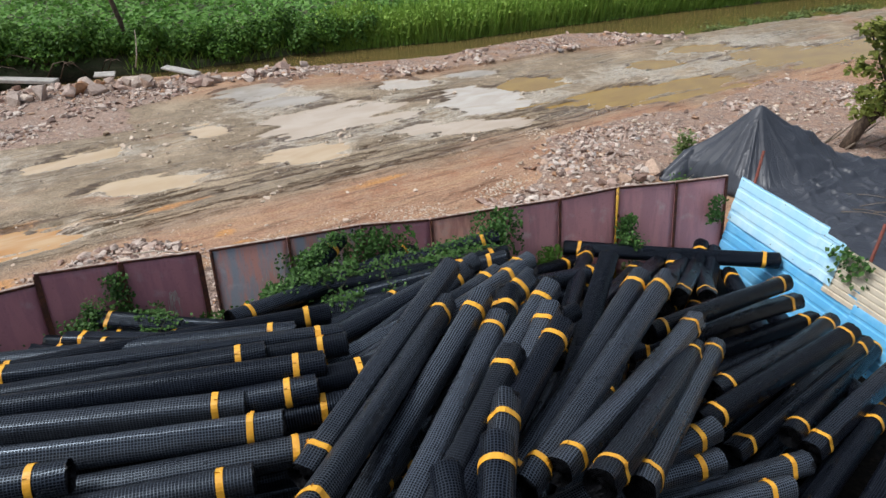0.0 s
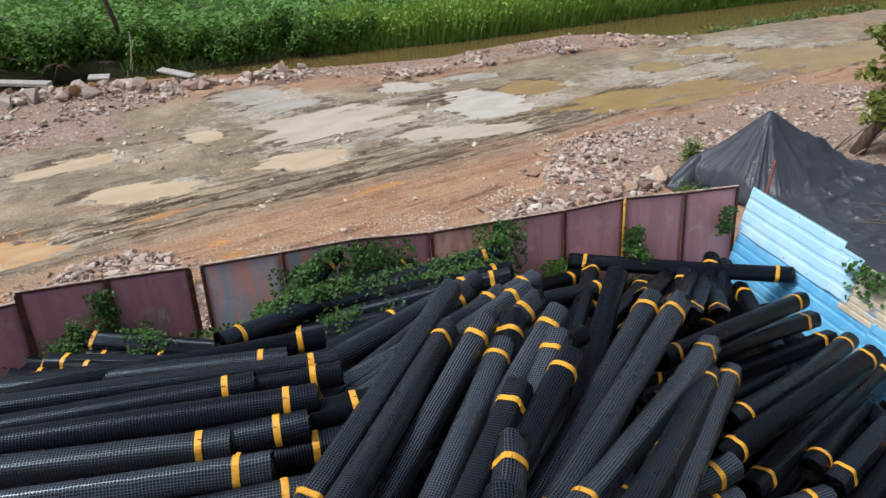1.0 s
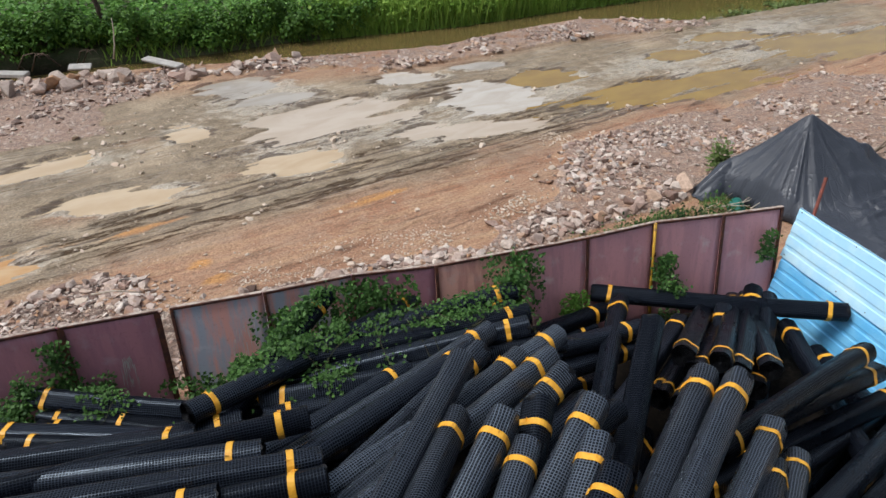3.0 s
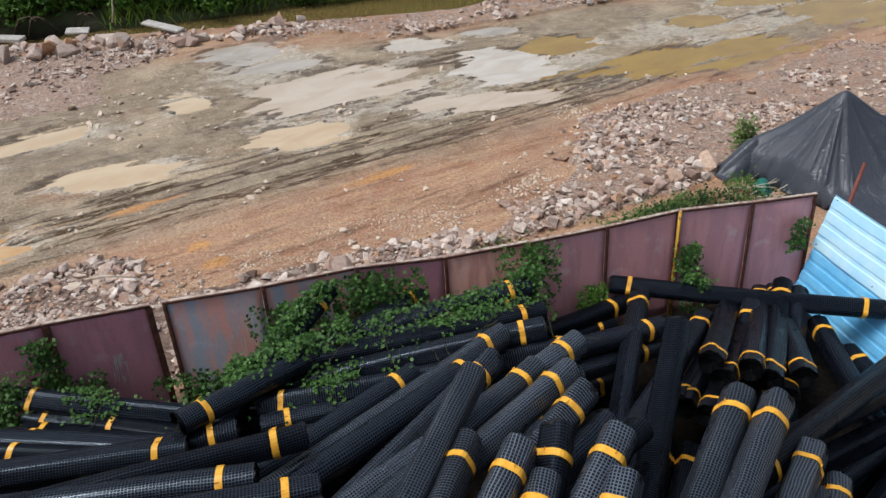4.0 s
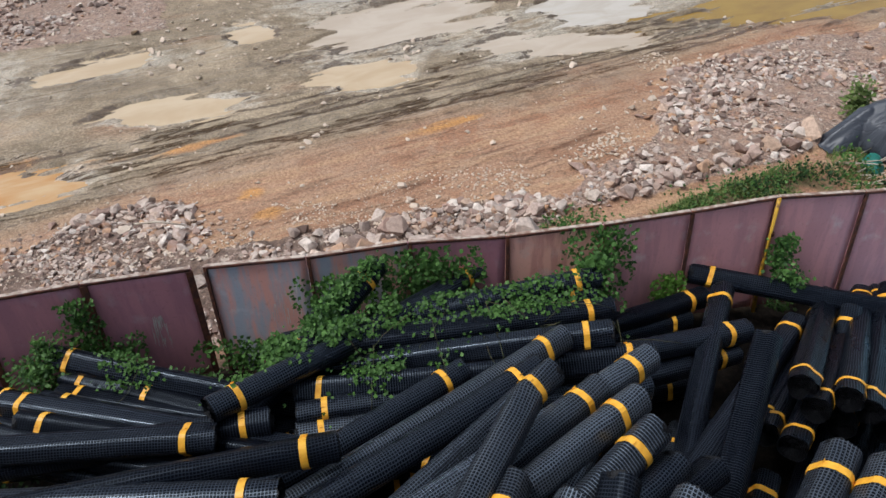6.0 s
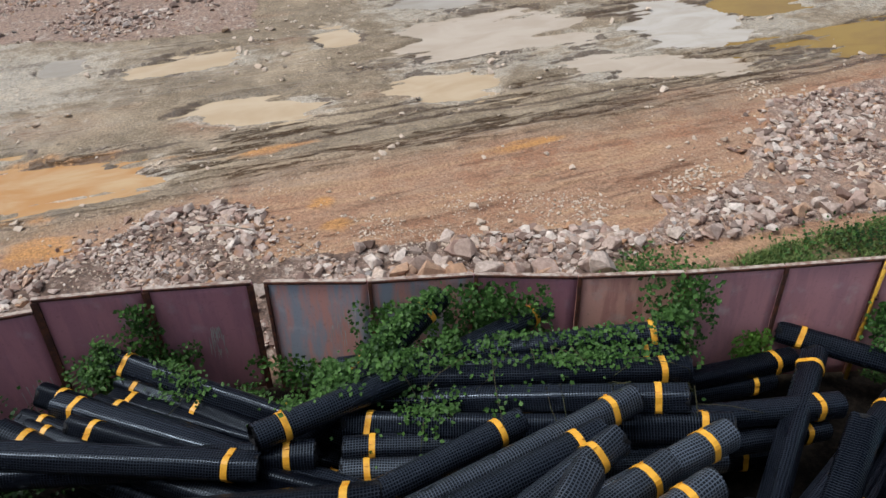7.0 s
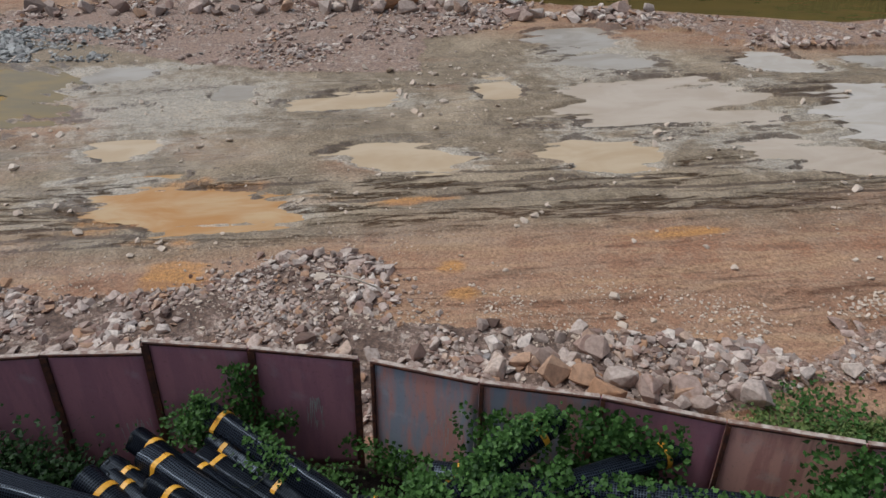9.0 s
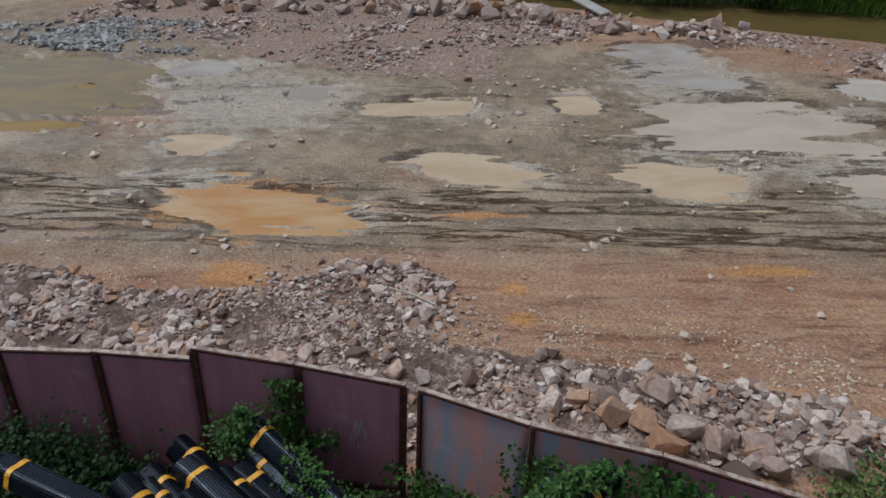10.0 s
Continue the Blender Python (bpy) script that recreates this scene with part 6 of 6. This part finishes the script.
def weeds():
    n = 30000
    x = PLANT_RNG.uniform(-2.2, 5.4, n)
    y = line_y(FENCE_BASE, x) + 0.4 + (1.75 + 0.42 * x) * PLANT_RNG.power(1.4, n)
    ok = PLANT_RNG.uniform(0, 1, n) < np.clip(0.25 + 2.4 * lattice_noise(x, y, 0.6, 18), 0.02, 1) * np.clip(1.6 - 0.3 * x, 0.45, 1) * np.clip((x + 1.9) / 1.4, 0.05, 1)
    x, y = x[ok], y[ok]
    p = np.stack([x, y, ground_at(x, y)], 1)
    blades("weeds", "short green weeds between the hoarding and the rubble", p, PLANT_RNG.uniform(0.06, 0.22, len(p)), 0.012, WEED, 3, "weeds", 0.5)
    spots = [((a, b, c + 0.06), (0, -0.2, 1), 0.06) for a, b, c in p[::3]]
    tagged(new("weed_leaves", leaf_mesh("weed_leaves", spots, WEED, 8)), "broad-leaved green weeds on the verge", "weeds", kind="stuff")
    for k, (bx, by, bz, w, h) in enumerate(((5.45, 18.7, 0.1, 0.26, 0.75), (4.95, 16.45, 0.1, 0.34, 0.45), (4.55, 16.1, 0.1, 0.4, 0.22), (3.6, 15.65, 0.1, 0.5, 0.30), (3.95, 15.95, 0.1, 0.4, 0.3), (2.75, 15.2, 0.1, 0.5, 0.3), (3.2, 15.4, 0.1, 0.5, 0.28), (2.1, 14.7, 0.1, 0.5, 0.16), (5.5, 15.9, 0.1, 0.4, 0.4), (4.9, 15.6, 0.1, 0.4, 0.4), (-0.3, 12.9, 0.08, 0.5, 0.14), (0.1, 13.5, 0.08, 0.6, 0.14), (0.4, 12.8, 0.08, 0.7, 0.14), (0.9, 13.2, 0.08, 0.7, 0.14), (0.2, 12.4, 0.08, 0.6, 0.16))):
        root = thing("weed_bush", (bx, by, bz), "leafy green weed growing out of the stones", "shrub", "weed bushes")
        rng = random.Random(60 + k)
        spots = [(Vector((rng.gauss(0, w * 0.5), rng.gauss(0, w * 0.5), abs(rng.gauss(h * 0.5, h * 0.3)))), (0, -0.3, 1), 0.10 if h > 0.5 else 0.065) for _ in range(420 if h > 0.5 or bx < 1 else 110)]
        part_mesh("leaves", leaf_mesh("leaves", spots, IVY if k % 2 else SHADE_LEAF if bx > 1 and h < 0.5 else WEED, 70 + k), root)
        part("stem", tube_bm([(0, 0, 0), (0.03, 0, h * 0.5), (0.0, 0.05, h)], [0.015, 0.012, 0.006], 5), STEM, root)


weeds()


def roadside_tree():
    root = thing("roadside_tree", (10.25, 20.15, 0), "leaning dark tree with sparse yellow-green leaves", "tree")
    part("trunk", tube_bm([(0, 0, -0.1), (0.35, 0.1, 0.7), (0.95, 0.2, 1.4), (1.7, 0.3, 2.2), (2.4, 0.4, 3.2)], [0.20, 0.17, 0.15, 0.12, 0.08], 10), BARK, root)
    limbs = [[(0.95, 0.2, 1.4), (0.75, 0.3, 2.1), (0.3, 0.4, 2.9), (0.1, 0.5, 3.4)], [(1.7, 0.3, 2.2), (1.2, 0.5, 3.0), (0.8, 0.6, 3.9)], [(2.4, 0.4, 3.2), (2.9, 0.2, 4.0), (3.1, 0.0, 4.8)], [(0.5, 0.12, 0.9), (0.75, -0.1, 1.5), (0.85, -0.2, 2.1)]]
    rng = random.Random(9)
    spots = []
    for l in limbs:
        part("limb", tube_bm(l, list(np.linspace(0.06, 0.015, len(l))), 7), BARK, root)
        for _ in range(9):
            t = rng.uniform(0.35, 1)
            i = min(int(t * (len(l) - 1)), len(l) - 2)
            c = Vector(l[i]).lerp(Vector(l[i + 1]), rng.random()) + Vector((rng.gauss(0, 0.3), rng.gauss(0, 0.3), rng.gauss(0, 0.25)))
            for _ in range(60):
                spots.append((c + Vector((rng.gauss(0, 0.15), rng.gauss(0, 0.15), rng.gauss(0, 0.13))), (0, -0.4, 1), 0.19))
    part_mesh("crown", leaf_mesh("crown", spots, TREE_LEAF, 44), root)
    for k in range(6):
        a, l = rng.uniform(-0.4, 0.5), rng.uniform(1.0, 2.2)
        x, y = 10.6 + rng.uniform(0, 2.0), 18.9 + rng.uniform(0, 1.4)
        r2 = thing("dry_branch", (x, y, 0.25), "bare dry branch lying beside the tree", "branch", "dry branches by the tree")
        part("wood", tube_bm([(0, 0, 0), (l * 0.5 * math.cos(a), l * 0.5 * math.sin(a), 0.25), (l * math.cos(a), l * math.sin(a), 0.35 + 0.4 * rng.random())], [0.03, 0.022, 0.01], 6), BARK, r2)


roadside_tree()


def bank_wood():
    root = thing("dead_branch", (-15.2, 27.15, 0.3), "bleached bare branch leaning on the bank shrubs", "branch")
    part("wood", tube_bm([(0, 0, 0), (0.14, 0.05, 0.5), (0.22, 0.1, 1.1), (0.2, 0.2, 1.5)], [0.035, 0.03, 0.022, 0.012], 6), PALE_STICK, root)
    root = thing("dead_branch", (-11.4, 30.9, 0.4), "bare brown branch sticking out of the bank grass", "branch")
    part("wood", tube_bm([(0, 0, 0), (-0.3, 0.1, 0.5), (-0.75, 0.2, 1.1)], [0.035, 0.026, 0.012], 6), PALE_STICK, root)
    rng = random.Random(31)
    for k in range(16):
        x, y = rng.uniform(-21.5, -16.5), rng.uniform(0, 0.7)
        y += float(line_y(CANAL_FAR, x)) - 0.3
        l, a = rng.uniform(0.8, 1.8), rng.uniform(0, 3.1)
        root = thing("dry_branch", (x, y, 0.1), "bare grey-brown twig hanging on the dark bank", "branch", "twigs on the bank")
        part("wood", tube_bm([(0, 0, 0), (math.cos(a) * l * 0.4, -0.15, 0.45 * l), (math.cos(a) * l * 0.8, -0.3, 0.55 * l), (math.cos(a) * l, -0.35, 0.4 * l)], [0.03, 0.024, 0.018, 0.01], 5), BARK, root)
    root = thing("field_tree", (-16.9, 29.9, 0.5), "slim leaning tree trunk standing in the crop", "tree")
    part("trunk", tube_bm([(0, 0, -0.1), (-0.15, 0, 1.2), (-0.5, 0, 2.6), (-0.7, 0, 4.0)], [0.13, 0.11, 0.1, 0.08], 8), BARK, root)
    rng = random.Random(2)
    spots = [(Vector((-0.8 + rng.gauss(0, 0.9), rng.gauss(0, 0.9), 4.6 + rng.gauss(0, 0.7))), (0, 0, 1), 0.22) for _ in range(700)]
    part_mesh("crown", leaf_mesh("crown", spots, SHRUB, 45), root)


bank_wood()
